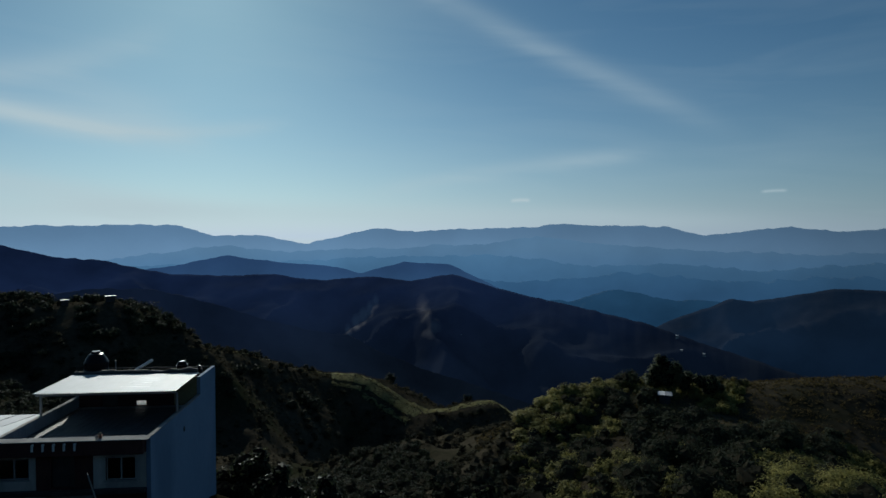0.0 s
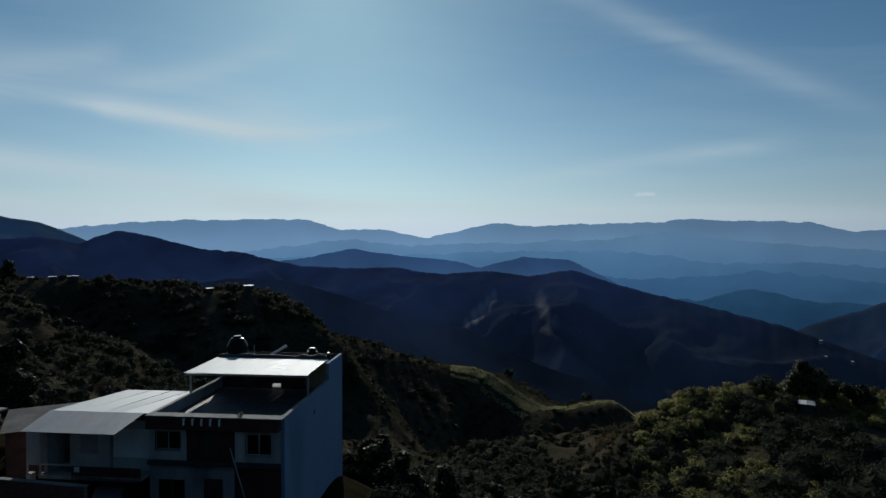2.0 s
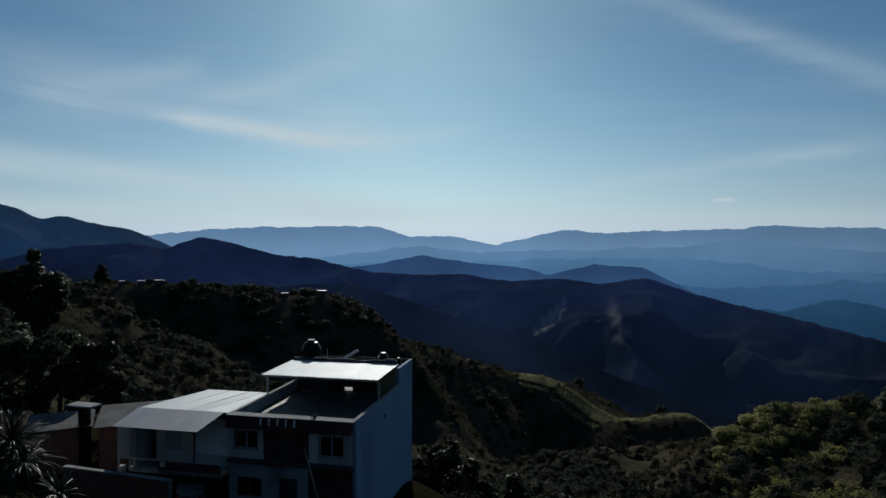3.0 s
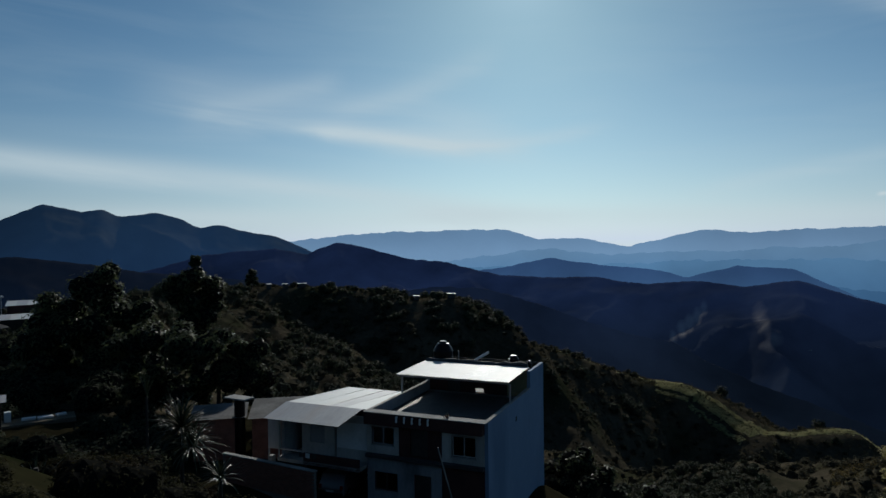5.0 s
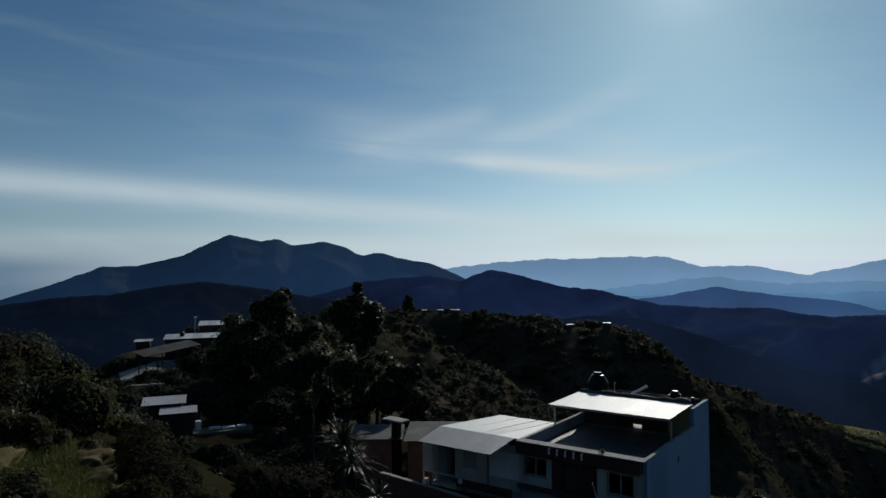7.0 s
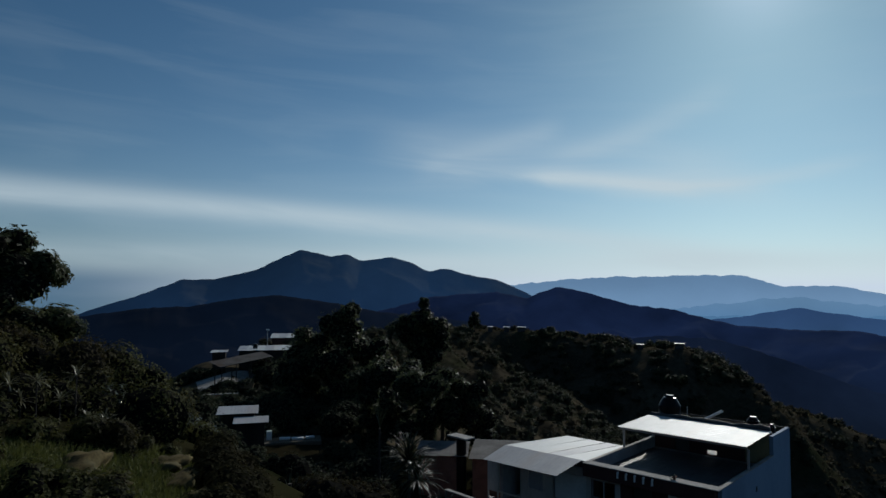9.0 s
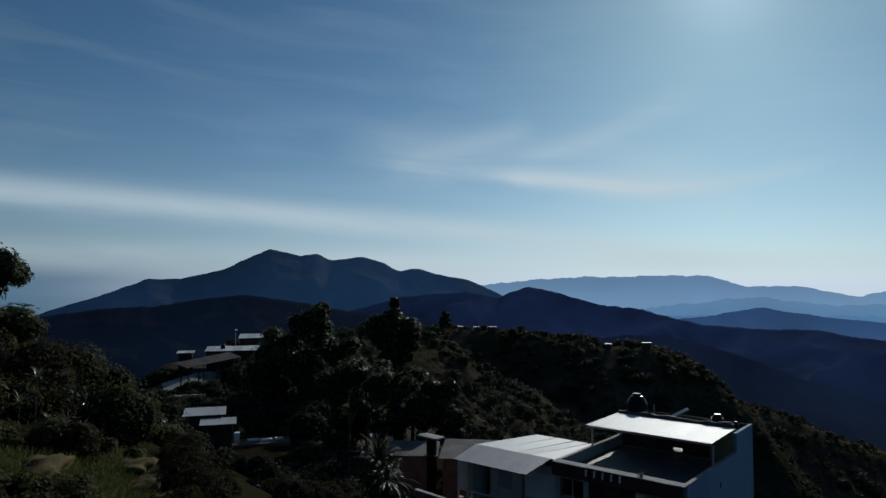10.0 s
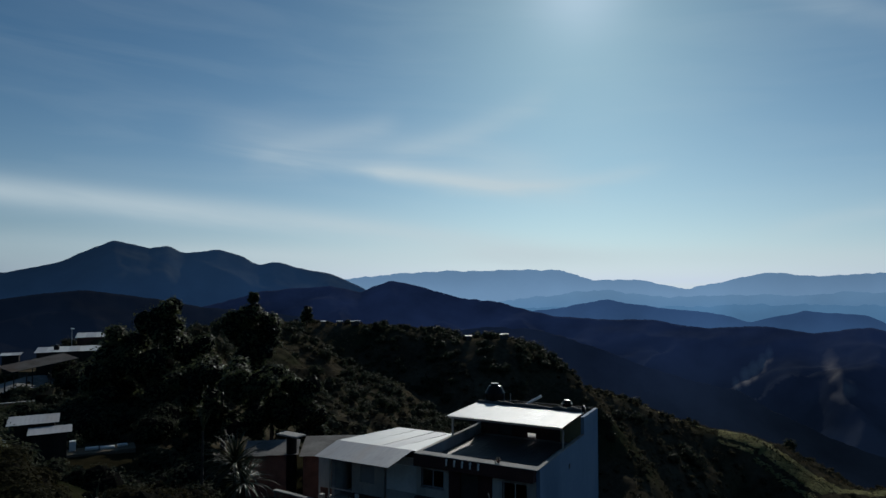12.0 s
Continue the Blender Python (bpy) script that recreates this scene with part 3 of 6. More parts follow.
# Haze is painted: each range glows in an air colour, crest then foot.
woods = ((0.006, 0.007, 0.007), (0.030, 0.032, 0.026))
M["range_farthest"] = haze_glow("farthest_range", *woods, srgb(82, 107, 133), srgb(92, 118, 145), (-120, 60), 0.0025, 0.07)
M["range_far"] = haze_glow("far_range", *woods, srgb(80, 108, 135), srgb(74, 104, 134), (-200, -60), 0.003, 0.10)
M["range_mid"] = haze_glow("middle_range", *woods, srgb(67, 98, 127), srgb(60, 91, 121), (-260, -110), 0.003, 0.14)
M["range_low"] = haze_glow("low_range", *woods, srgb(53, 84, 114), srgb(47, 77, 108), (-320, -180), 0.003, 0.20)
M["range_hills"] = haze_glow("wooded_hills", *woods, srgb(36, 56, 86), srgb(45, 69, 99), (-290, -90), 0.004, 0.18)
M["range_knolls"] = haze_glow("valley_knolls", *woods, srgb(34, 62, 88), srgb(29, 56, 82), (-380, -250), 0.004, 0.25)
M["range_mountain"] = haze_glow("three_peaked_mountain", *woods, srgb(18, 34, 54), srgb(22, 41, 66), (-110, 130), 0.003, 0.25, 0.55, 1.3)
# Ridge, spur and right-hand hills also carry haze in their bluish base colours.
M["range_ridge"] = haze_glow("dark_ridge", (0.006, 0.008, 0.011), (0.020, 0.024, 0.030), srgb(11, 19, 38), srgb(7, 13, 24), (-210, -60), 0.008, 0.45, 0.05, 1.9)
M["range_spur"] = haze_glow("lower_spur", (0.007, 0.008, 0.010), (0.024, 0.025, 0.027), srgb(10, 17, 31), srgb(7, 12, 20), (-190, -60), 0.010, 0.50, 0.1, 1.8)
M["range_foot"] = haze_glow("foothill", (0.002, 0.0025, 0.003), (0.008, 0.008, 0.008), srgb(7, 14, 26), srgb(9, 17, 30), (-120, -20), 0.008, 0.30)
M["range_right"] = haze_glow("spur_hills", (0.005, 0.006, 0.008), (0.022, 0.023, 0.026), srgb(20, 33, 50), srgb(15, 29, 47), (-330, -130), 0.006, 0.35)

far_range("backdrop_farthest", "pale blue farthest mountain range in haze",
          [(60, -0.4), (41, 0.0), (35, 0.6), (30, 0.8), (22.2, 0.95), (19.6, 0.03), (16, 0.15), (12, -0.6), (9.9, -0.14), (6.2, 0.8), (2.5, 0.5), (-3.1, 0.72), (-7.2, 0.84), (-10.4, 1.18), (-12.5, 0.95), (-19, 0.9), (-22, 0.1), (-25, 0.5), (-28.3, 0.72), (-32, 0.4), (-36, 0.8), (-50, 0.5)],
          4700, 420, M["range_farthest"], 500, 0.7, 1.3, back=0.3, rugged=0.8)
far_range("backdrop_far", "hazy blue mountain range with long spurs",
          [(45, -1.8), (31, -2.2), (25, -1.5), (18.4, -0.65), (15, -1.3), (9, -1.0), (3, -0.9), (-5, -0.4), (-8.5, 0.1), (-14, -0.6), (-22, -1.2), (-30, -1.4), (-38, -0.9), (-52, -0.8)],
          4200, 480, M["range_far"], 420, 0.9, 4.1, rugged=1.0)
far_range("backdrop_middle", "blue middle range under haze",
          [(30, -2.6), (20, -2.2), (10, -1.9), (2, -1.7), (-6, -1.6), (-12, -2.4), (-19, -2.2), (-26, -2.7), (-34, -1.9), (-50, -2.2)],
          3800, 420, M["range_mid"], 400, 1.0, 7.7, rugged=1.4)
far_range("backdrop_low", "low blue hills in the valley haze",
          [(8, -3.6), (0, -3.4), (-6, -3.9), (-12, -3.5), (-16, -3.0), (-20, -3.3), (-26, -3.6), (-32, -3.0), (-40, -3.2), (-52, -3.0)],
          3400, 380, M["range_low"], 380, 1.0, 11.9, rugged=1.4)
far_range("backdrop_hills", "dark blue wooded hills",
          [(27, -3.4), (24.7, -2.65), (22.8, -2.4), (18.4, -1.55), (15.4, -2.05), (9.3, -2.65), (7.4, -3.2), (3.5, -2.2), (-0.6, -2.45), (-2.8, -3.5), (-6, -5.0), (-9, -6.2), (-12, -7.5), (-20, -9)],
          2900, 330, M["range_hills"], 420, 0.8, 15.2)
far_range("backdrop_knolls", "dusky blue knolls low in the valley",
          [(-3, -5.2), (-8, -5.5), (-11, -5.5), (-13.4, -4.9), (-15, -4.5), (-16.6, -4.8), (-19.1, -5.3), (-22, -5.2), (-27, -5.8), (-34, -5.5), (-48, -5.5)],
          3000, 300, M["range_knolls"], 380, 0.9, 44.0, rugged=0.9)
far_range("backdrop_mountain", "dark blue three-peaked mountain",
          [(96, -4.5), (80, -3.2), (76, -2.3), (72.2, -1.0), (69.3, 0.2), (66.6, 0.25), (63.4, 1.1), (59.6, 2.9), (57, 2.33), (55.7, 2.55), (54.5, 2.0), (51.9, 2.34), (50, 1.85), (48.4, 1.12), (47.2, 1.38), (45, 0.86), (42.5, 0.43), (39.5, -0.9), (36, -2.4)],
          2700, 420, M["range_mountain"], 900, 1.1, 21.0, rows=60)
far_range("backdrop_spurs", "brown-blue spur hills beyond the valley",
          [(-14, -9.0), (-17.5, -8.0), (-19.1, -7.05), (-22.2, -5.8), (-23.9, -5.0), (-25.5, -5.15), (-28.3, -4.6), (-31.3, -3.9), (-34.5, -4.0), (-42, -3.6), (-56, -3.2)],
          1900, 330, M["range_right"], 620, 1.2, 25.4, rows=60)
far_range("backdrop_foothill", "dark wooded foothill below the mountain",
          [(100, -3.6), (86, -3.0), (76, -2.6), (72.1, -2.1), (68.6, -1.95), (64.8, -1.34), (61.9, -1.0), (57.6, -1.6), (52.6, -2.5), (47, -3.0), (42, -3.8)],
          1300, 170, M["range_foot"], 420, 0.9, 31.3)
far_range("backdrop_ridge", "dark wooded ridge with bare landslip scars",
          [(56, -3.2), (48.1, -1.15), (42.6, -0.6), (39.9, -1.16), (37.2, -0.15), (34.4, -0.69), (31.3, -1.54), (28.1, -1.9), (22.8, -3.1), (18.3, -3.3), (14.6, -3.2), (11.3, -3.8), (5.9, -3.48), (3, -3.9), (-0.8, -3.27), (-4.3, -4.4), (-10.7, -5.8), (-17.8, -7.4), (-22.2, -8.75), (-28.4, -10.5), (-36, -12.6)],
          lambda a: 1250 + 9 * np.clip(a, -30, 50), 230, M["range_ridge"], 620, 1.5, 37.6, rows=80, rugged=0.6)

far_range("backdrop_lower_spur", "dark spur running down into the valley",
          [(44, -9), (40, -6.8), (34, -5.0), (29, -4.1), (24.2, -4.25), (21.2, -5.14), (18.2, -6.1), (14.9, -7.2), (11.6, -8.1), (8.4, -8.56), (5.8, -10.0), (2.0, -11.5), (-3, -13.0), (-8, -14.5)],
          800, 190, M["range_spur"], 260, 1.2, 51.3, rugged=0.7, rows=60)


def landslips(material, scars, soil):
    """Bare soil where the slope has slipped: ragged ovals about a bearing and a height angle, with their half-widths, in degrees."""
    nt = material.node_tree
    N, link = nt.nodes.new, nt.links.new
    p = nt.nodes["Principled BSDF"]
    colour = p.inputs["Base Color"].links[0].from_socket
    tc, n, sep, flat = N("ShaderNodeTexCoord"), N("ShaderNodeTexNoise"), N("ShaderNodeSeparateXYZ"), N("ShaderNodeCombineXYZ")
    n.inputs["Scale"].default_value, n.inputs["Detail"].default_value = 0.03, 5
    link(tc.outputs["Object"], n.inputs["Vector"])
    link(tc.outputs["Object"], sep.inputs[0])
    for k, src in ((0, 0), (1, 2)):
        ratio = N("ShaderNodeMath")
        ratio.operation = "DIVIDE"
        link(sep.outputs[src], ratio.inputs[0])
        link(sep.outputs[1], ratio.inputs[1])
        link(ratio.outputs[0], flat.inputs[k])
    for az, el, wide, tall, amount in scars:
        off, squeeze, far, ragged, cut, mix = N("ShaderNodeVectorMath"), N("ShaderNodeVectorMath"), N("ShaderNodeVectorMath"), N("ShaderNodeMath"), N("ShaderNodeMapRange"), N("ShaderNodeMix")
        off.operation, squeeze.operation, far.operation, ragged.operation = "SUBTRACT", "DIVIDE", "LENGTH", "MULTIPLY_ADD"
        link(flat.outputs[0], off.inputs[0])
        off.inputs[1].default_value = (-math.tan(radians(az)), math.tan(radians(el)) / math.cos(radians(az)), 0)
        squeeze.inputs[1].default_value = (radians(wide), radians(tall), 1)
        link(off.outputs[0], squeeze.inputs[0])
        link(squeeze.outputs[0], far.inputs[0])
        link(n.outputs[0], ragged.inputs[0])
        ragged.inputs[1].default_value = 1.6
        link(far.outputs["Value"], ragged.inputs[2])
        cut.inputs[1].default_value, cut.inputs[2].default_value, cut.inputs[3].default_value, cut.inputs[4].default_value = 2.0, 1.1, 0.0, amount
        link(ragged.outputs[0], cut.inputs[0])
        mix.data_type = "RGBA"
        link(cut.outputs[0], mix.inputs["Factor"])
        link(colour, mix.inputs["A"])
        mix.inputs["B"].default_value = soil
        colour = mix.outputs["Result"]
    link(colour, p.inputs["Base Color"])


landslips(M["range_ridge"], [(6.0, -5.7, 0.3, 0.7, 0.6), (6.5, -6.4, 0.36, 0.75, 0.7), (7.1, -7.0, 0.38, 0.75, 0.75), (7.7, -7.6, 0.38, 0.7, 0.75), (8.4, -8.3, 0.34, 0.6, 0.7),
                             (1.9, -6.1, 0.5, 0.9, 0.3), (1.5, -7.0, 0.55, 0.9, 0.35), (0.9, -7.9, 0.65, 0.7, 0.4), (1.4, -8.6, 0.7, 0.45, 0.4)], (0.22, 0.20, 0.18, 1))

# ---- the house below ----
# house frame: x along its front, y to its back, origin at the front right corner, z as in the world
HOUSE = pose(-13.7, 29.92, 0, 0, 0, 5.0)
GROUND, PAR, DECK = -14.8, -9.25, -9.88    # yard, parapet top, terrace floor
W, BACK, DEEP, TOP, REAR = 7.05, 8.1, 11.4, -8.24, -8.8


def window(parent, x0, x1, z0, z1, y, leaves=2, frame="dark_frame"):
    """A framed window with panes in an opening of the wall whose outer face is at y."""
    win = new("window")
    win.parent = parent
    t = 0.05
    bm = bmesh.new()
    for d in ((x0, x1, z0, z0 + t), (x0, x1, z1 - t, z1), (x0, x0 + t, z0 + t, z1 - t), (x1 - t, x1, z0 + t, z1 - t)):
        box(bm, d[0], d[1], y + 0.05, y + 0.11, d[2], d[3], 0.004)
    for i in range(1, leaves):
        xm = x0 + (x1 - x0) * i / leaves
        box(bm, xm - 0.03, xm + 0.03, y + 0.05, y + 0.105, z0 + t, z1 - t, 0.004)
    part("window_frame", bm, frame, win)
    for i in range(leaves):
        a, b = x0 + (x1 - x0) * i / leaves + 0.04, x0 + (x1 - x0) * (i + 1) / leaves - 0.04
        pane = boxed("pane", "glass", win, a, b, y + 0.075, y + 0.081, z0 + t, z1 - t, bevel=0)
        pane.visible_shadow = False
    boxed("window_sill", "concrete", win, x0 - 0.08, x1 + 0.08, y - 0.06, y + 0.05, z0 - 0.07, z0 - 0.003)
    return win


def build_house():
    h = empty("house", HOUSE, "two-storey house with blue side wall and roof terrace", "house")
    # front: openings of the upper storey, and of the ground floor
    wr, wm, dr = (-2.0, -0.68, -11.25, -10.18), (-6.75, -5.4, -11.1, -10.15), (-4.45, -3.4, -11.55, -10.05)
    low = [(-6.6, -5.2, -13.6, -12.6), (-4.2, -3.2, GROUND + 0.1, -12.5)]
    wall_with_holes("front_wall", "maroon", h, -W + 0.2, -0.2, GROUND - 1.5, PAR - 0.06, 0.0, 0.2, [wr, wm, dr, *low], "maroon rendered front wall")
    wall_with_holes("front_panel", "cream", h, -2.55, -0.2, -11.6, -9.98, -0.05, -0.003, [(wr[0] - 0.02, wr[1] + 0.02, wr[2] - 0.02, wr[3] + 0.02)], "cream painted panel round the window")
    wall_with_holes("front_panel", "cream", h, -W, -5.1, -11.6, -9.98, -0.05, -0.003, [(wm[0] - 0.02, wm[1] + 0.02, wm[2] - 0.02, wm[3] + 0.02)], "cream painted panel round the window")
    wall_with_holes("lower_panel", "grey_wall", h, -W, -2.6, GROUND - 1.5, -11.75, -0.04, -0.003, low, "grey rendered lower wall")
    window(h, *wr, 0.0, 2, "pale_frame")
    window(h, *wm, 0.0, 2, "grey_wall")
    window(h, *low[0], 0.0, 2)
    for d in (dr, low[1]):
        boxed("door", "dark_frame", h, d[0] + 0.01, d[1] - 0.01, 0.1, 0.15, d[2] + 0.01, d[3] - 0.01, label="dark metal door")
    # slab edge, balcony band and coping along the front
    boxed("slab_edge", "maroon", h, -W, -0.203, -0.42, -0.053, -9.95, PAR - 0.043, label="dark overhanging slab edge")
    boxed("front_coping", "concrete", h, -W, 0.02, -0.45, 0.21, PAR - 0.04, PAR, label="pale coping of the parapet")
    boxed("band", "tarp", h, -W, -0.203, -0.30, -0.055, -11.80, -11.61, label="dark band between the storeys")
    # side and back walls
    boxed("right_wall", "blue", h, -0.2, 0.0, 0.0, DEEP, GROUND - 14, PAR - 0.06, bevel=0.006, label="blue rendered side wall with damp streaks")
    boxed("right_wall_upper", "blue", h, -0.2, 0.0, BACK, DEEP, PAR - 0.06, TOP, bevel=0.006, label="blue rendered upper side wall")
    boxed("left_wall", "grey_wall", h, -W, -W + 0.2, 0.2, DEEP, GROUND - 4, PAR - 0.06, bevel=0.006)
    boxed("left_wall_upper", "grey_wall", h, -W, -W + 0.2, BACK, DEEP, PAR - 0.06, TOP, bevel=0.006)
    boxed("back_wall", "grey_wall", h, -W + 0.2, -0.2, DEEP - 0.2, DEEP, GROUND - 14, REAR - 0.153, bevel=0.006)
    wall_with_holes("terrace_wall", "maroon", h, -W + 0.2, -0.2, DECK, TOP + 0.085, BACK, BACK + 0.15, [(-5.6, -4.7, DECK + 0.02, -8.35), (-3.66, -3.08, -9.83, -9.55)], "dark wall behind the terrace")
    # Olive light on this end of the maroon wall is painted as an ochre sheet.
    boxed("terrace_lit_end", "ochre", h, -1.5, -0.203, BACK - 0.03, BACK - 0.003, DECK + 0.01, -8.2, label="lit end of the terrace wall, its light put in as ochre")
    boxed("side_coping", "concrete", h, -0.2, 0.015, 0.213, BACK - 0.003, PAR - 0.057, PAR - 0.012, label="pale coping of the side parapet")
    boxed("side_coping", "concrete", h, -W - 0.02, -W + 0.2, 0.213, BACK - 0.003, PAR - 0.057, PAR - 0.012, label="pale coping of the side parapet")
    bm = bmesh.new()   # the slab, round an unseen opening added to let sun reach the pane
    for d in ((-W + 0.2, -4.3, BACK + 0.15, DEEP - 0.2), (-3.1, -0.2, BACK + 0.15, DEEP - 0.2), (-4.3, -3.1, BACK + 0.15, 9.2), (-4.3, -3.1, 10.6, DEEP - 0.2)):
        box(bm, *d, REAR - 0.15, REAR)
    part("roof_slab", bm, "concrete", h, "flat concrete roof slab of the rear rooms with an added opening for sun")
    bm = bmesh.new()   # dark bundle of sheeting along the back edge of the canopy
    r = np.random.default_rng(9)
    xs = np.linspace(-W - 0.1, -0.2, 15)
    zs = -7.95 + 0.04 * r.normal(size=15)
    rings = []
    for k in range(15):
        r0 = 0.12 + 0.04 * r.random()
        rings.append([bm.verts.new((xs[k], BACK + 0.22 + r0 * math.cos(a), zs[k] + r0 * math.sin(a))) for a in np.linspace(0, 2 * math.pi, 10, endpoint=False)])
    for u, v in zip(rings, rings[1:]):
        for k in range(10):
            bm.faces.new((u[k], u[(k + 1) % 10], v[(k + 1) % 10], v[k]))
    bm.faces.new(rings[0])
    bm.faces.new(rings[-1])
    bmesh.ops.recalc_face_normals(bm, faces=bm.faces)
    part("rolled_sheeting", bm, "tarp", h, "dark rolled sheeting along the canopy's back edge")
    boxed("wall_vent", "tank", h, 0.002, 0.03, 4.88, 5.06, -10.52, -10.26, bevel=0.006, label="small dark vent in the side wall")
    boxed("rear_edge", "tarp", h, -W, -0.2, DEEP - 0.2, DEEP, REAR - 0.15, REAR + 0.04, label="dark rear edge of the roof slab")
    bm = bmesh.new()
    rod(bm, (-W + 0.1, DEEP - 0.1, TOP - 0.02), (-0.1, DEEP - 0.1, TOP - 0.03), 0.03, seg=8)
    for x in (-W + 0.12, -4.7, -2.4, -0.25):
        rod(bm, (x, DEEP - 0.1, REAR), (x, DEEP - 0.1, TOP - 0.02), 0.025, seg=8)
    part("rear_rail", bm, "dark_frame", h, "thin dark rail along the rear roof edge")
    boxed("terrace_floor", "concrete", h, -W + 0.2, -0.2, 0.2, DEEP - 0.2, DECK - 0.18, DECK - 0.02, bevel=0)
    boxed("ground_slab", "concrete", h, -W + 0.2, -0.2, 0.2, DEEP - 0.2, -12.05, -11.9, bevel=0)
    # tiles near the front of the terrace
    proto = None
    for i in range(16):
        for j in range(18):
            if proto is None:
                bm = bmesh.new()
                box(bm, -0.2, 0.2, -0.2, 0.2, -0.016, 0.0, 0.004)
                proto = part("tile", bm, "floor_tile", h)
                t = proto
            else:
                t = new("tile", proto.data)
                t.parent = h
            t.location = (-W + 0.42 + i * 0.412, 0.42 + j * 0.412, DECK)
    # small bright patch at the back of the terrace: a pane added to catch that sun
    boxed("bright_patch_pane", "opal", h, -3.655, -3.085, BACK + 0.05, BACK + 0.056, -9.825, -9.555, bevel=0, label="translucent pane added as a small bright patch, sunlit through the roof")
    boxed("terrace_door", "dark_frame", h, -5.58, -4.72, BACK + 0.06, BACK + 0.1, DECK + 0.02, -8.36, label="dark door to the rear rooms")
    # short pipe ends hanging from the slab edge
    for i in range(5):
        x = -5.0 + i * 0.46
        bm = bmesh.new()
        rod(bm, (x, -0.36, PAR - 0.13), (x, -0.50, PAR - 0.16), 0.055)
        rod(bm, (x, -0.49, PAR - 0.10), (x, -0.50, PAR - 0.42), 0.05)
        part("spout", bm, "white", h, "white pipe spout under the parapet")
    # canopy over the back half of the terrace
    can = new("canopy")
    can.parent = h
    tagged(can, "corrugated zinc canopy on steel posts")
    xl, xr, n = -W - 0.2, -0.1, 8
    for i in range(n):
        a, b = xl + (xr - xl) * i / n, xl + (xr - xl) * (i + 1) / n + 0.02
        lift = 0.004 * (i % 2)
        corrugated("roof_sheet", "zinc", can, (a, 3.9, -8.07 + lift), (b, 3.9, -8.07 + lift), (b, BACK + 0.1, -8.0 + lift), (a, BACK + 0.1, -8.0 + lift), 6, 0.004)
    for i in range(6):
        boxed("batten", "zinc_new", can, -3.3 + 0.06 * i, -1.75 - 0.1 * (i % 3), 5.0 + 0.42 * i, 5.06 + 0.42 * i, -8.048 + 0.007 * i, -8.041 + 0.007 * i, bevel=0)
    for x in (-W + 0.1, -0.1):
        boxed("post", "steel", can, x - 0.05, x + 0.05, 4.1, 4.2, PAR + 0.002, -8.24, bevel=0.006)
    boxed("beam", "steel", can, xl + 0.05, xr - 0.05, 4.08, 4.22, -8.24, -8.15, bevel=0.006)
    for i in range(5):
        x = xl + 0.3 + i * (xr - xl - 0.6) / 4
        bm = bmesh.new()
        rod(bm, (x, 4.0, -8.17), (x, BACK - 0.04, -8.02), 0.03, seg=6)
        part("rafter", bm, "steel", can)
    # the wing on the left: ridge, front slope coloured duller for its shade, bright back slope
    boxed("wing_wall", "cream", h, -13.08, -12.3, -0.9, -0.7, -11.8, -10.12, label="cream panel of the wing's corner")
    for x in (-13.05, -12.36, -10.72):
        boxed("balcony_post", "cream", h, x - 0.04, x + 0.04, -0.88, -0.8, -12.24, -11.803, bevel=0.006)
    boxed("balcony_rail", "cream", h, -12.3, -10.66, -0.88, -0.8, -11.8, -11.73, bevel=0.006)
    wall_with_holes("wing_front", "cream", h, -11.45, -W - 0.003, -12.24, -9.75, 0.1, 0.3, [(-9.25, -9.1, -12.2, -10.0), (-10.9, -9.9, -11.5, -10.5)], "cream rendered front of the wing")
    boxed("wing_panel", "white", h, -9.05, -W - 0.05, 0.05, 0.097, -11.6, -10.15, label="pale board panel beside the window")
    boxed("wing_shutter", "grey_wall", h, -10.89, -9.91, 0.16, 0.2, -11.49, -10.51, label="closed grey shutter")
    boxed("wing_inner", "maroon", h, -12.1, -11.45, 2.4, 2.5, -12.24, -9.7, label="dark inner wall of the veranda")
    boxed("wing_balcony", "maroon", h, -10.66, -W - 0.003, -0.95, -0.83, -12.45, -11.8, label="low dark balcony front")
    for i in range(3):
        boxed("laundry", "white" if i == 1 else "tarp", h, -10.9 + i * 0.42, -10.62 + i * 0.42, -0.99, -0.955, -12.05, -11.79, label="small cloth hung over the balcony front")
    boxed("wing_floor", "concrete", h, -12.4, -W - 0.003, -0.95, 6.3, -12.45, -12.243, bevel=0)
    boxed("wing_left_wall", "grey_wall", h, -12.3, -12.1, -0.69, 6.3, -12.24, -10.0, bevel=0.006)
    boxed("wing_back_wall", "grey_wall", h, -12.1, -W - 0.003, 6.1, 6.3, GROUND - 3, -9.95, bevel=0.006)
    boxed("wing_pillar", "concrete", h, -13.1, -12.8, -0.92, -0.6, GROUND - 3, -12.243)
    boxed("wing_left_lower", "maroon", h, -12.3, -12.1, 1.5, 6.3, GROUND - 1, -12.453)
    roof = new("wing_roof")
    roof.parent = h
    tagged(roof, "two-slope metal roof of the wing, shade painted in front and bright behind")
    xs = [-13.0 + i * 0.96 for i in range(6)]
    for i, (a, b) in enumerate(zip(xs, xs[1:])):
        l = 0.003 * (i % 2)
        s0, s1 = a + 0.55 + 0.3 * (i / 5), b + 0.55 + 0.3 * ((i + 1) / 5)
        corrugated("roof_sheet", "zinc_dull", roof, (a + 0.65, -2.2, -9.69 + l), (b + 0.65, -2.2, -9.69 + l), (s1, 0.03, -9.28 + l), (s0, 0.03, -9.28 + l), 6, 0.002, label="grey roof sheet darkened for its slope away from the sun")
    bx = [-12.45, -10.9, -9.6, -8.55, -7.1]
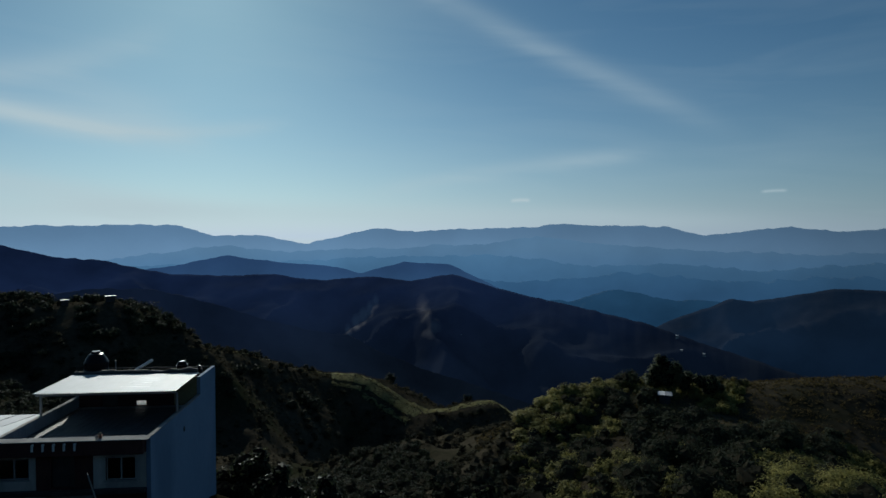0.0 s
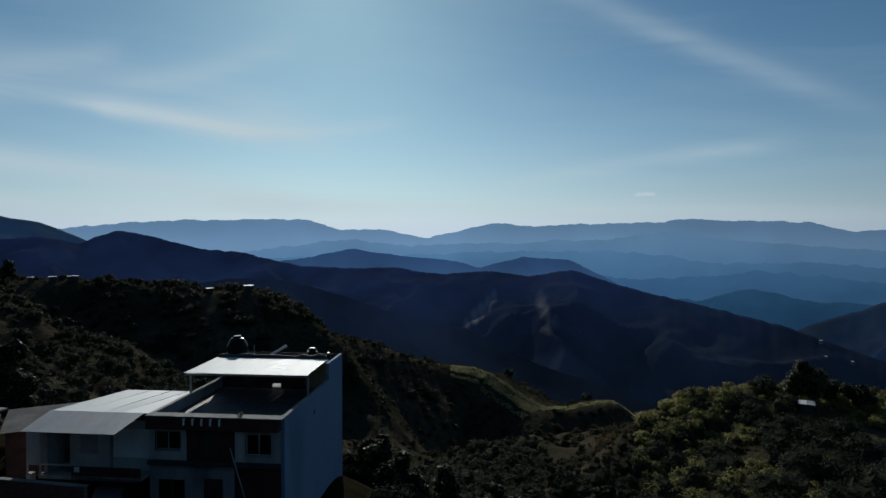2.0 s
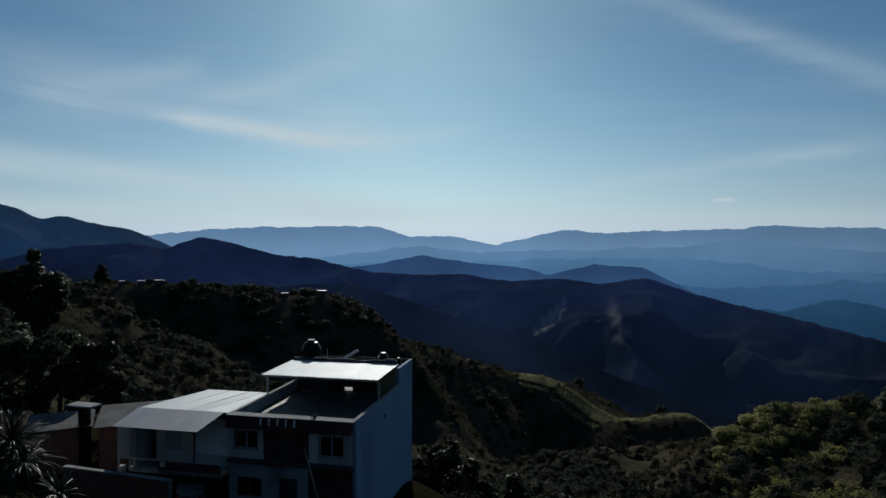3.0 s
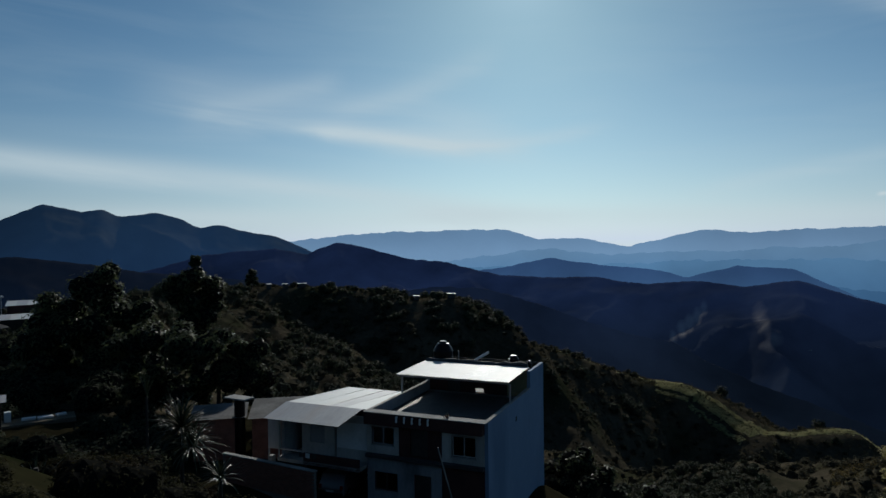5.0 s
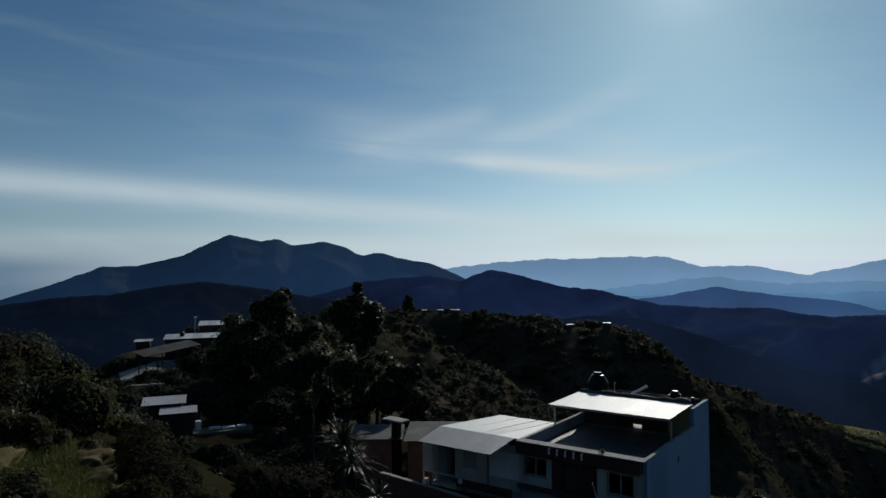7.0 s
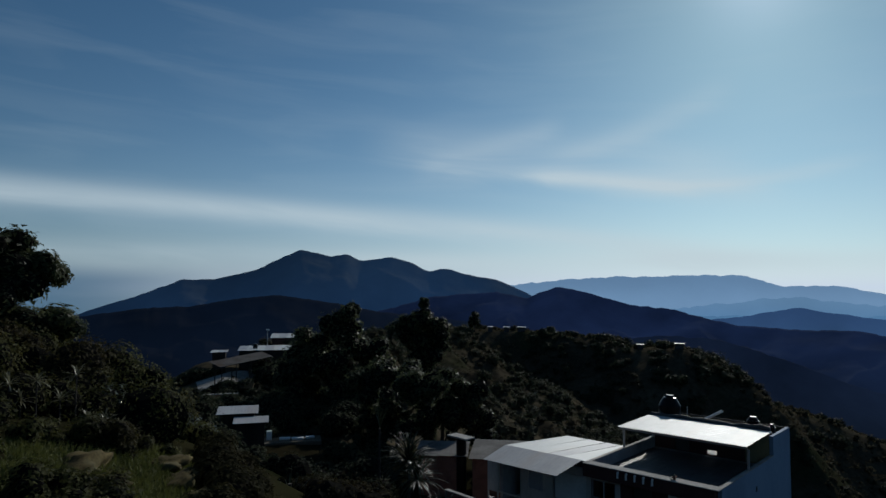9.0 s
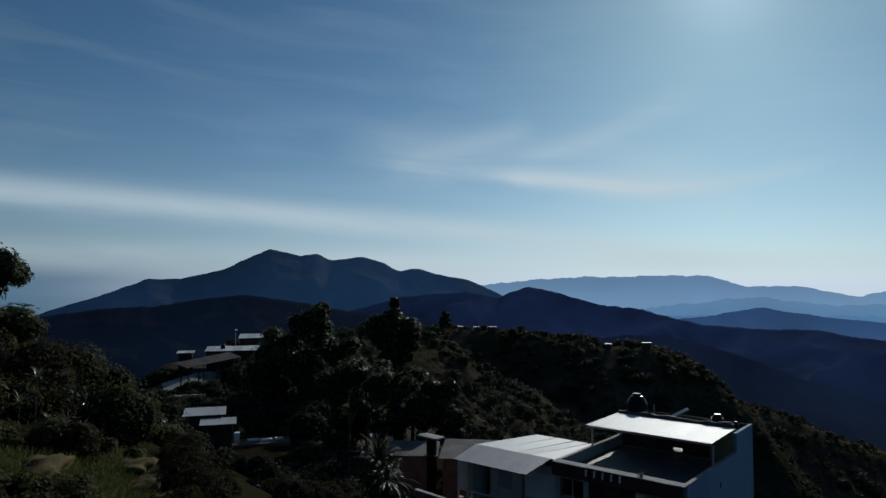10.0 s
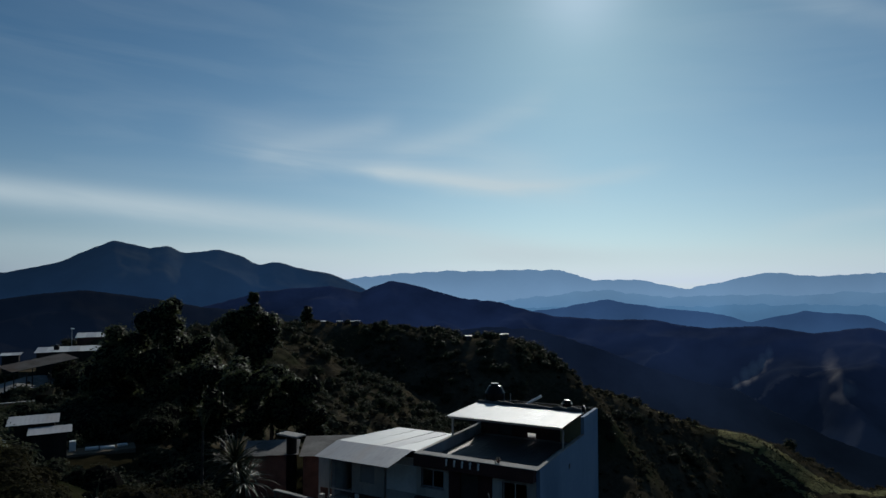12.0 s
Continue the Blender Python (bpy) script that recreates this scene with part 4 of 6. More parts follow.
    for i, (a, b) in enumerate(zip(bx, bx[1:])):
        l = 0.004 * (i % 2)
        # The third sheet is darker: a band of shade painted beside the raised panel.
        corrugated("roof_sheet", "zinc_dull" if i == 2 else "zinc", roof, (a, 0.035, -9.30 + l), (b, 0.035, -9.30 + l), (b + 0.05, 6.7, -9.85 + l), (a + 0.15, 6.7, -9.85 + l), 6, 0.004)
    return h


house = build_house()


def on_house(x, y, z, rz=0):
    return HOUSE @ pose(x, y, z, 0, 0, rz)


def build_tank():
    t = empty("water_tank", on_house(-6.6, 9.8, REAR), "black plastic water tank on the flat roof", "water tank")
    bm = bmesh.new()
    prof = [(0.62, 0.0), (0.68, 0.06), (0.68, 0.40), (0.66, 0.43), (0.68, 0.46), (0.68, 0.82), (0.66, 0.85), (0.68, 0.88), (0.68, 1.25), (0.60, 1.42), (0.40, 1.74), (0.26, 1.78)]
    ring = []
    for r, z in prof:
        ring.append([bm.verts.new((r * math.cos(a), r * math.sin(a), z)) for a in np.linspace(0, 2 * math.pi, 28, endpoint=False)])
    for u, v in zip(ring, ring[1:]):
        for i in range(28):
            bm.faces.new((u[i], u[(i + 1) % 28], v[(i + 1) % 28], v[i]))
    bm.faces.new(ring[-1])
    bm.faces.new(list(reversed(ring[0])))
    part("tank_body", bm, "tank", t)
    bm = bmesh.new()
    rod(bm, (0, 0, 1.775), (0, 0, 1.90), 0.28, 0.25, 20)
    part("lid", bm, "tank", t)
    bm = bmesh.new()
    rod(bm, (0.7, 0.1, 0.12), (1.1, 0.1, 0.12), 0.03)
    rod(bm, (1.1, 0.1, 0.14), (1.1, 0.1, 1.3), 0.03)
    part("outlet_pipe", bm, "steel", t)


build_tank()

# ---- growth ----
CUBE = []
for axis in range(3):
    for side in (-1, 1):
        for i in range(2):
            for j in range(2):
                q = []
                for di, dj in ((0, 0), (1, 0), (1, 1), (0, 1)):
                    c = [0, 0, 0]
                    c[axis], c[(axis + 1) % 3], c[(axis + 2) % 3] = side, i + di - 1, j + dj - 1
                    q.append(c)
                CUBE.append(q if side > 0 else q[::-1])
CUBE = np.array(CUBE, float)
BLOCK = np.zeros((6, 4, 3))   # the same with one face a side, for far clumps
for k in range(6):
    lo, hi = CUBE[4 * k:4 * k + 4].reshape(-1, 3).min(0), CUBE[4 * k:4 * k + 4].reshape(-1, 3).max(0)
    flat = int(np.argmin(hi - lo))
    a, b = (flat + 1) % 3, (flat + 2) % 3
    for n, (u, v) in enumerate(((lo[a], lo[b]), (hi[a], lo[b]), (hi[a], hi[b]), (lo[a], hi[b]))):
        BLOCK[k, n, flat], BLOCK[k, n, a], BLOCK[k, n, b] = lo[flat], u, v
BLOCK /= np.linalg.norm(BLOCK, axis=-1, keepdims=True)
CUBE /= np.linalg.norm(CUBE, axis=-1, keepdims=True)


def unit(n, r):
    v = r.normal(size=(n, 3))
    return v / np.linalg.norm(v, axis=1, keepdims=True)


def leaves(centres, radii, count, size, r, up=0.5, inner=0.55):
    """Pointed leaves scattered in the outer part of ellipsoid clumps. count and size: per clump."""
    count = np.broadcast_to(np.asarray(count), (len(centres),)).astype(int)
    size = np.broadcast_to(np.asarray(size, float), (len(centres),))
    k = np.repeat(np.arange(len(centres)), count)
    d = unit(len(k), r)
    rad = inner + (1.0 - inner) * r.random(len(k)) ** 1.2
    lumps = 1 + 0.25 * (vnoise(d[:, 0] * 2.5 + k * 3.7, d[:, 1] * 2.5 + d[:, 2] * 2.1 + k) - 0.5)
    p = centres[k] + d * radii[k] * (rad * lumps)[:, None]
    n = d * 0.9 + unit(len(k), r) * 0.6 + np.array([0, 0, up])
    n /= np.linalg.norm(n, axis=1, keepdims=True)
    t = np.cross(n, unit(len(k), r))
    t /= np.linalg.norm(t, axis=1, keepdims=True) + 1e-9
    b = np.cross(n, t)
    s = (size[k] * (0.6 + 0.8 * r.random(len(k))))[:, None]
    return np.stack([p - t * s * 0.5 - b * s * 0.31, p - t * s * 0.5 + b * s * 0.31, p + t * s * 0.7 + n * s * 0.1], 1)


def cores(centres, radii, r, fill=0.8, shape=None):
    """Rough dark hearts of the clumps."""
    wob = 1 + 0.25 * (r.random((len(centres), 1, 1, 1)) - 0.5)
    q = np.broadcast_to((CUBE if shape is None else shape)[None], (len(centres), len(CUBE if shape is None else shape), 4, 3))
    if shape is BLOCK:
        a, b = unit(len(centres), r), unit(len(centres), r)
        b = np.cross(a, b)
        b /= np.linalg.norm(b, axis=1, keepdims=True)
        q = np.einsum("nfvi,nij->nfvj", q, np.stack([a, b, np.cross(a, b)], 1))
    q = q * radii[:, None, None, :] * fill * wob
    j = vnoise(q[..., 0] * 1.3 + centres[:, 0, None, None], q[..., 1] * 1.3 + q[..., 2] * 1.7 + centres[:, 1, None, None])
    q = q * (0.75 + 0.5 * j)[..., None]
    q = (q + centres[:, None, None, :]).reshape(-1, 4, 3)
    return np.concatenate([q[:, [0, 1, 2]], q[:, [0, 2, 3]]])


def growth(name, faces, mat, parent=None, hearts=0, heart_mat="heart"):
    """One mesh of leaves; the first so many faces are the twiggy hearts, mostly coloured dark for the shade inside."""
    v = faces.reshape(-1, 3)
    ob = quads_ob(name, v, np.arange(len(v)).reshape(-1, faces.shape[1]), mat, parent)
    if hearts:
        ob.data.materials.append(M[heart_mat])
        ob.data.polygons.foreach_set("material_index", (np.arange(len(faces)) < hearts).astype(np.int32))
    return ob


def scatter(n, az, rr, r, keep=None):
    a = np.radians(r.uniform(az[0], az[1], n))
    d = np.sqrt(r.uniform(rr[0] ** 2, rr[1] ** 2, n))
    x, y = -np.sin(a) * d, np.cos(a) * d
    if keep is not None:
        m = keep(x, y, np.degrees(a), d)
        x, y, d = x[m], y[m], d[m]
    return x, y, d


def in_house(x, y, pad=1.5):
    c, s = math.cos(radians(5)), math.sin(radians(5))
    u, v = (x + 13.7) * c + (y - 29.92) * s, -(x + 13.7) * s + (y - 29.92) * c
    return (u > -14.5 - pad) & (u < 0.1 + pad) & (v > -8) & (v < 11.4 + pad)


def bushes(name, label, n, az, rr, size, leaf, per, mat, seed, keep=None, squash=0.75, lumps=3, limit=None, up=0.5, heart=0.66, heart_mat="heart"):
    r = np.random.default_rng(seed)
    x, y, d = scatter(n, az, rr, r, keep)
    s = size[0] + (size[1] - size[0]) * r.random(len(x)) ** 2.2
    z = height(x, y)
    if limit is not None:
        m = limit(x, y, z + 1.5 * squash * s) & limit(x + 1.1 * s * y / np.hypot(x, y), y - 1.1 * s * x / np.hypot(x, y), z + 0.9 * squash * s)
        x, y, z, s = x[m], y[m], z[m], s[m]
    C, Rd = [], []
    for k in range(lumps):
        o = unit(len(x), r) * s[:, None] * (0.0 if k == 0 else 0.62)
        f = s * (1.0 if k == 0 else 0.6) * (0.8 + 0.4 * r.random(len(x)))
        C.append(np.stack([x + o[:, 0], y + o[:, 1], z + s * squash * 0.55 + np.abs(o[:, 2]) * 0.7], -1))
        Rd.append(np.stack([f, f, f * squash], -1))
    C, Rd = np.concatenate(C), np.concatenate(Rd)
    area = Rd[:, 0] ** 2
    count = np.clip(per * area / area.mean(), 8, per * 4)
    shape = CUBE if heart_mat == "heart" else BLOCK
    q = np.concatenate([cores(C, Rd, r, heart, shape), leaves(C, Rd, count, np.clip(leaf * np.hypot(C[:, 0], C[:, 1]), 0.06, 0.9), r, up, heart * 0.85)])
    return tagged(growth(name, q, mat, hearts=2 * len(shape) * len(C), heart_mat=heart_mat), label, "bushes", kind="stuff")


def below_skyline(x, y, z):
    """The near slope's outline as it drops away towards the village."""
    az = np.degrees(np.arctan2(-x, y))
    return np.degrees(np.arctan2(z, np.hypot(x, y))) < np.interp(az, [50, 58, 62, 62.9, 64.7, 67.3, 68.7, 71, 72.9, 74.4, 76.3, 78.4, 100], [-28, -20, -17.4, -15.2, -13.0, -11.2, -8.8, -6.2, -4.5, -3.4, -2.7, -1.9, 1.0])


def under_shoulder(x, y, z):
    """Below the near edge of the shoulder, where it falls into the gully."""
    az = np.degrees(np.arctan2(-x, y))
    return np.degrees(np.arctan2(z, np.hypot(x, y))) < np.interp(az, [-14, -10.7, -7.2, -4.2, -2.2, 1, 4, 8], [-13.0, -15.4, -17.4, -19.0, -20.2, -18.5, -15.5, -13])


def bare(x, y, a, d):
    """Clearings, tracks and the plots that people keep open."""
    gap, _ = crest_gap(x, y, CRESTS[4][0])
    gap2, _ = crest_gap(x, y, CRESTS[5][0])
    field = ((a > 1) & (a < 11) & (gap < 10 + 4 * vnoise(x / 6, y / 6))) | (gap2 < 3 + 4 * vnoise(x / 5, y / 5))
    for ca, cd in ((43.1, 244), (41.7, 245), (40.35, 245), (30.4, 226), (27.3, 221)):
        field = field | ((np.abs(a - ca) < 0.9) & (d > cd - 16) & (d < cd + 3))
    return ~field & (fbm(x / 26 + 40, y / 26 + 11, 4) > -0.16) & ~in_house(x, y)


bushes("hillside_scrub", "dry brown scrub and low bushes on the far hillside", 5600, (-14, 64), (62, 285), (0.3, 1.7), 0.0020, 18, "leaf_hill", 3, bare, 0.7, 2, heart_mat="heart_far")
bushes("hillside_trees", "dark rounded trees on the far hillside", 520, (-10, 62), (70, 275), (1.2, 3.4), 0.0026, 46, "leaf_dark", 4, lambda x, y, a, d: (fbm(x / 40 + 9, y / 40 + 4, 3) > 0.05) & bare(x, y, a, d), 0.9, heart_mat="heart_far")
bushes("hill_thicket", "dark thicket on the upper hillside", 1900, (22, 58), (62, 245), (0.7, 2.4), 0.0028, 34, "leaf_dark", 14, lambda x, y, a, d: (fbm(x / 30 + 2, y / 30 + 7, 3) > -0.1) & bare(x, y, a, d), 0.8, heart=0.58, heart_mat="heart_far")
bushes("gully_thicket", "dark thicket low in the gully", 650, (-10, 18), (56, 130), (0.6, 2.0), 0.0030, 36, "leaf_dark", 15, lambda x, y, a, d: ~in_house(x, y), 0.8, limit=under_shoulder, heart=0.58, heart_mat="heart_far")
bushes("gully_bushes", "low dark bushes filling the gully floor", 1300, (-9, 16), (50, 115), (0.35, 1.3), 0.0034, 34, "leaf_dark", 16, lambda x, y, a, d: ~in_house(x, y), 0.7, limit=under_shoulder, heart=0.58, heart_mat="heart_far")
bushes("gully_scrub", "dense dark scrub in the gully behind the house", 700, (-6, 44), (36, 64), (0.7, 2.0), 0.0038, 50, "leaf_dark", 5, lambda x, y, a, d: ~in_house(x, y, 2.5), 0.85)
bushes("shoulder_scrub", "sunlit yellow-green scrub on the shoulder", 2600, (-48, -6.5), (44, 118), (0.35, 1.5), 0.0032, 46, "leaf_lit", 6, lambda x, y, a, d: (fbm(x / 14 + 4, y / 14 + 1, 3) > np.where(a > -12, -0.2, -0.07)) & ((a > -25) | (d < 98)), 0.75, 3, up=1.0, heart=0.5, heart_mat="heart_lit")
bushes("shoulder_bushes", "dark green bushes on the shoulder", 420, (-48, -6), (42, 112), (0.7, 2.2), 0.0028, 80, "leaf_dark", 7, lambda x, y, a, d: (fbm(x / 14 + 4, y / 14 + 1, 3) < 0.03) & ((a > -20) | (d < 92)), 0.9, limit=lambda x, y, z: under_shoulder(x, y, z) | (np.degrees(np.arctan2(-x, y)) < -11), heart_mat="heart_far")
bushes("toe_scrub", "low brown scrub at the foot of the shoulder", 900, (-12, 3), (52, 96), (0.2, 0.65), 0.0030, 22, "leaf_hill", 63, None, 0.7, 2, heart_mat="heart_far")
bushes("shoulder_brush", "big sunlit yellow-green bushes low on the shoulder", 46, (-40, -27), (44, 64), (1.2, 2.6), 0.0032, 420, "leaf_lit", 61, None, 0.8, 4, up=0.8, heart=0.55, heart_mat="heart_lit")
bushes("shoulder_thicket", "dark green thicket across the shoulder", 420, (-44, -13), (52, 102), (0.7, 2.3), 0.0030, 110, "leaf_dark", 62, lambda x, y, a, d: (fbm(x / 18 + 1, y / 18 + 6, 3) > np.where(a < -19, -0.06, 0.03)) & ((a > -20) | (d < 98)), 0.9, heart_mat="heart_far")
bushes("near_scrub", "dark bushes on the slope below the camera", 360, (67, 99), (13.0, 30), (0.35, 1.2), 0.0040, 420, "leaf_near", 8, lambda x, y, a, d: d > 14.6, 0.95, 4, below_skyline, 0.25, 0.70)
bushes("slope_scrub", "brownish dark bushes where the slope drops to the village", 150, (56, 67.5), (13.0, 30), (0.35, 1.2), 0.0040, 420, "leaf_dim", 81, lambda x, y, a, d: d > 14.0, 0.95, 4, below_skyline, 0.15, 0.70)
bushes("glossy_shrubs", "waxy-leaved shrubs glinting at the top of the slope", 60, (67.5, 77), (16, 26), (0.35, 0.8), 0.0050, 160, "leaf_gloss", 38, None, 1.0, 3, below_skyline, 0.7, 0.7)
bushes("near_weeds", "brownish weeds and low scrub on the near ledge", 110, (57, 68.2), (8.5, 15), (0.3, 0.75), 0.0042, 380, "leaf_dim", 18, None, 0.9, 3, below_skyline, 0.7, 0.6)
bushes("ledge_weeds", "low weeds and dry stalks in the grass", 130, (70, 99), (7.5, 13.5), (0.15, 0.45), 0.0050, 170, "leaf_near", 28, lambda x, y, a, d: fbm(x / 2.2, y / 2.2, 3) < 0.0, 0.9, 3, below_skyline, 0.7, 0.6)
bushes("ridge_scrub", "dark bushes in front of the ridge huts", 420, (54, 70), (58, 88), (0.35, 1.9), 0.0036, 70, "leaf_dark", 19, lambda x, y, a, d: np.hypot(x + 79.8, y - 37) > 5, 0.9, limit=lambda x, y, z: (np.degrees(np.arctan2(z, np.hypot(x, y))) < -8.6) | (np.degrees(np.arctan2(-x, y)) < 61.5))
bushes("hut_bushes", "dark bushes against the walls of the ridge huts", 150, (58, 63.2), (84.5, 92.3), (1.3, 2.3), 0.0036, 60, "leaf_dark", 29, lambda x, y, a, d: np.hypot(x + 79.8, y - 37) > 3.8, 0.9, limit=lambda x, y, z: np.degrees(np.arctan2(z, np.hypot(x, y))) < -5.7)
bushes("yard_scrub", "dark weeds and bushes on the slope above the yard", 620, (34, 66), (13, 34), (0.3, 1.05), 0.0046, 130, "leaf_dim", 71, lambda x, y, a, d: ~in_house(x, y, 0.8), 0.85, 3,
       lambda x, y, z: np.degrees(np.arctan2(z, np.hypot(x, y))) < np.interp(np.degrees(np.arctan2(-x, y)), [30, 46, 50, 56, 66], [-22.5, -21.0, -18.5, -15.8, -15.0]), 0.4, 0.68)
bushes("lane_bushes", "dark bushes along the lane on the ridge", 260, (62.5, 71), (74, 96), (0.4, 1.1), 0.0036, 50, "leaf_dark", 72, lambda x, y, a, d: crest_gap(x, y, [(-80.6, 32.6, 0), (-79.6, 35.6, 0), (-79.8, 38.4, 0), (-82, 41.4, 0), (-87, 44.6, 0)])[0] > 3.2, 0.9,
       limit=lambda x, y, z: np.degrees(np.arctan2(z, np.hypot(x, y))) < -6.6)
bushes("village_scrub", "dark bushes between the village houses", 150, (52, 72), (30, 62), (0.6, 1.8), 0.0042, 150, "leaf_dark", 9, lambda x, y, a, d: ~in_house(x, y, 1.0), 0.8, limit=lambda x, y, z: (np.degrees(np.arctan2(z, np.hypot(x, y))) < -13.6) | (np.abs(np.degrees(np.arctan2(-x, y)) - 60.2) > 3.2))


def tree(name, label, base, tall, blobs, leaf, n, seed, mat="leaf_tree", trunk=0.22):
    """A tree with a tapered trunk, a limb to each clump of its crown (dx, dy, height fraction, half-width, half-height), and leaves."""
    r = np.random.default_rng(seed)
    x, y = base
    z = ground_z(x, y) - 0.15
    t = empty(name, pose(x, y, z), label, "tree")
    bm = bmesh.new()
    lean = Vector((r.uniform(-0.3, 0.3), r.uniform(-0.3, 0.3), 0))
    p0 = Vector((0, 0, 0))
    for i in range(4):
        p1 = Vector((0, 0, tall * 0.2 * (i + 1))) + lean * (i + 1) * 0.25
        rod(bm, p0, p1 + Vector((0, 0, 0.05)), trunk * (1 - 0.2 * i), trunk * (0.8 - 0.2 * i), 8)
        p0 = p1
    for dx, dy, h, w, v in blobs:
        start = Vector((0, 0, tall * min(0.6, max(0.2, h - 0.25)))) + lean * 0.6
        end = Vector((dx, dy, tall * h))
        midp = start.lerp(end, 0.5) + Vector((0, 0, -0.2))
        rod(bm, start, midp, trunk * 0.4, trunk * 0.28, 6)
        rod(bm, midp, end, trunk * 0.28, trunk * 0.1, 6)
    part("trunk", bm, "bark", t)
    C, Rd = [], []
    for dx, dy, h, w, v in blobs:
        c = np.array([dx, dy, tall * h])
        for k in range(9):
            o = unit(1, r)[0] * np.array([w, w, v]) * (0.75 if k else 0)
            f = (0.42 + 0.25 * r.random()) * (1.25 if k == 0 else 1)
            C.append(c + o)
            Rd.append(np.array([w, w, v]) * f)
    C, Rd = np.array(C), np.array(Rd)
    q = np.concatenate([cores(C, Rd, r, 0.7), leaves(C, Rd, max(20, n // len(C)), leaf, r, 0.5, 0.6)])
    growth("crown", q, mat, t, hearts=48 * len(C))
    return t


tree("tree", "tall dark broad-crowned tree beside the village lane", (-58.5, 38.6), 11.6, [(0.23, 0.47, 0.83, 2.22, 2.22), (-1.75, -1.17, 0.62, 2.69, 2.34), (2.22, 1.99, 0.547, 2.22, 2.1), (-3.51, -2.57, 0.374, 2.92, 2.57), (0.0, -0.47, 0.349, 3.27, 2.81), (3.51, 3.04, 0.275, 2.45, 2.22), (-2.92, -2.34, 0.078, 3.04, 2.34), (1.17, 0.58, 0.054, 3.27, 2.57)], 0.29, 15000, 21)
tree("tree", "dark leafy tree crowding the tall one", (-44.6, 35.6), 8.4, [(0.3, 0.4, 0.72, 2.0, 1.5), (-1.8, -1.6, 0.66, 2.0, 1.7), (1.8, 1.4, 0.52, 1.9, 1.8), (-0.6, -0.6, 0.34, 2.5, 2.0)], 0.25, 9000, 22)
tree("tree", "glossy-leaved tree with sunlit rim behind the huts", (-38.2, 34.9), 8.1, [(-0.4, -0.4, 0.82, 1.7, 1.2), (-1.7, -1.6, 0.76, 1.5, 1.2), (1.4, 1.6, 0.66, 1.5, 1.4), (0.8, 0.4, 0.46, 1.9, 1.7), (2.0, 2.2, 0.38, 1.2, 1.4), (-1.0, -1.0, 0.4, 1.8, 1.6)], 0.22, 10500, 23)
tree("tree", "tall slender tree with a small topknot", (-72.0, 62.5), 14.6, [(0, 0, 0.92, 0.7, 0.7), (0.3, 0, 0.74, 2.3, 1.9), (-1.6, -1.2, 0.66, 2.4, 2.2), (1.6, 1.4, 0.60, 2.4, 2.4), (0, 0, 0.46, 3.0, 2.6), (0, 0, 0.26, 2.8, 2.4)], 0.38, 8000, 24)
tree("tree", "lone rounded tree on the far hill crest", (-170.5, 173.7), 7.2, [(0, 0, 0.72, 1.9, 2.1), (0.3, -0.2, 0.45, 2.3, 2.0)], 0.4, 1800, 25)
tree("tree", "large dark tree on the near slope", (-22.6, 1.5), 4.0, [(0.2, 0.2, 0.86, 1.2, 0.9), (0.1, 1.4, 0.66, 1.0, 0.75), (-0.8, -0.6, 0.66, 1.3, 1.0), (0.1, 1.2, 0.40, 1.3, 0.9), (0.3, 2.4, 0.52, 0.7, 0.6), (0.2, 0.8, 0.2, 1.6, 1.0), (0.3, 2.4, 0.15, 1.2, 0.8)], 0.13, 22000, 26)
tree("tree", "dark round tree on the sunlit shoulder", (34.2, 98.2), 6.2, [(0, 0, 0.62, 2.4, 2.3), (-1.6, 0.3, 0.46, 1.7, 1.7), (1.7, 0.0, 0.42, 1.7, 1.8)], 0.32, 5000, 27)
tree("tree", "smaller dark tree beside the round one", (39.0, 96.6), 4.0, [(0, 0, 0.6, 1.8, 1.6), (1.4, 0, 0.42, 1.4, 1.3)], 0.32, 2600, 28)
for i, (x, y, top) in enumerate([(-11.6, 44.2, -15.6), (-8.5, 47.5, -17.6), (-14.5, 47.0, -15.2), (-5.0, 52.0, -20.5), (4.0, 62.0, -24.0)]):
    h = top - ground_z(x, y)
    tree("tree", "dark leafy tree on the slope behind the house", (x, y), h, [(0, 0, 1 - 1.3 / h, 1.5, 1.2), (-0.9, 0.5, 1 - 2.4 / h, 1.3, 1.2), (1.0, -0.3, 1 - 2.6 / h, 1.4, 1.2), (0, 0, 1 - 4.2 / h, 1.7, 1.6)], 0.22, 3600, 40 + i)


def blade_ring(bm, n, length, width, droop, r, low=0.2, high=1.4):
    """Stiff tapering leaves fanning out of one heart, each folded along its middle."""
    for i in range(n):
        a, e = r.uniform(0, 2 * math.pi), r.uniform(low, high)
        l = length * r.uniform(0.75, 1.1)
        side = Vector((-math.sin(a), math.cos(a), 0))
        prev = None
        for k in range(6):
            s = k / 5
            ee = e - droop * s * s
            p = Vector((math.cos(a) * math.cos(ee), math.sin(a) * math.cos(ee), math.sin(ee))) * l * s
            w = width * (0.5 + 1.0 * s) * (1 - s) ** 0.6 + 0.004
            row = [bm.verts.new(p - side * w), bm.verts.new(p + Vector((0, 0, -w * 0.5))), bm.verts.new(p + side * w)]
            if prev:
                bm.faces.new((prev[0], prev[1], row[1], row[0]))
                bm.faces.new((prev[1], prev[2], row[2], row[1]))
            prev = row


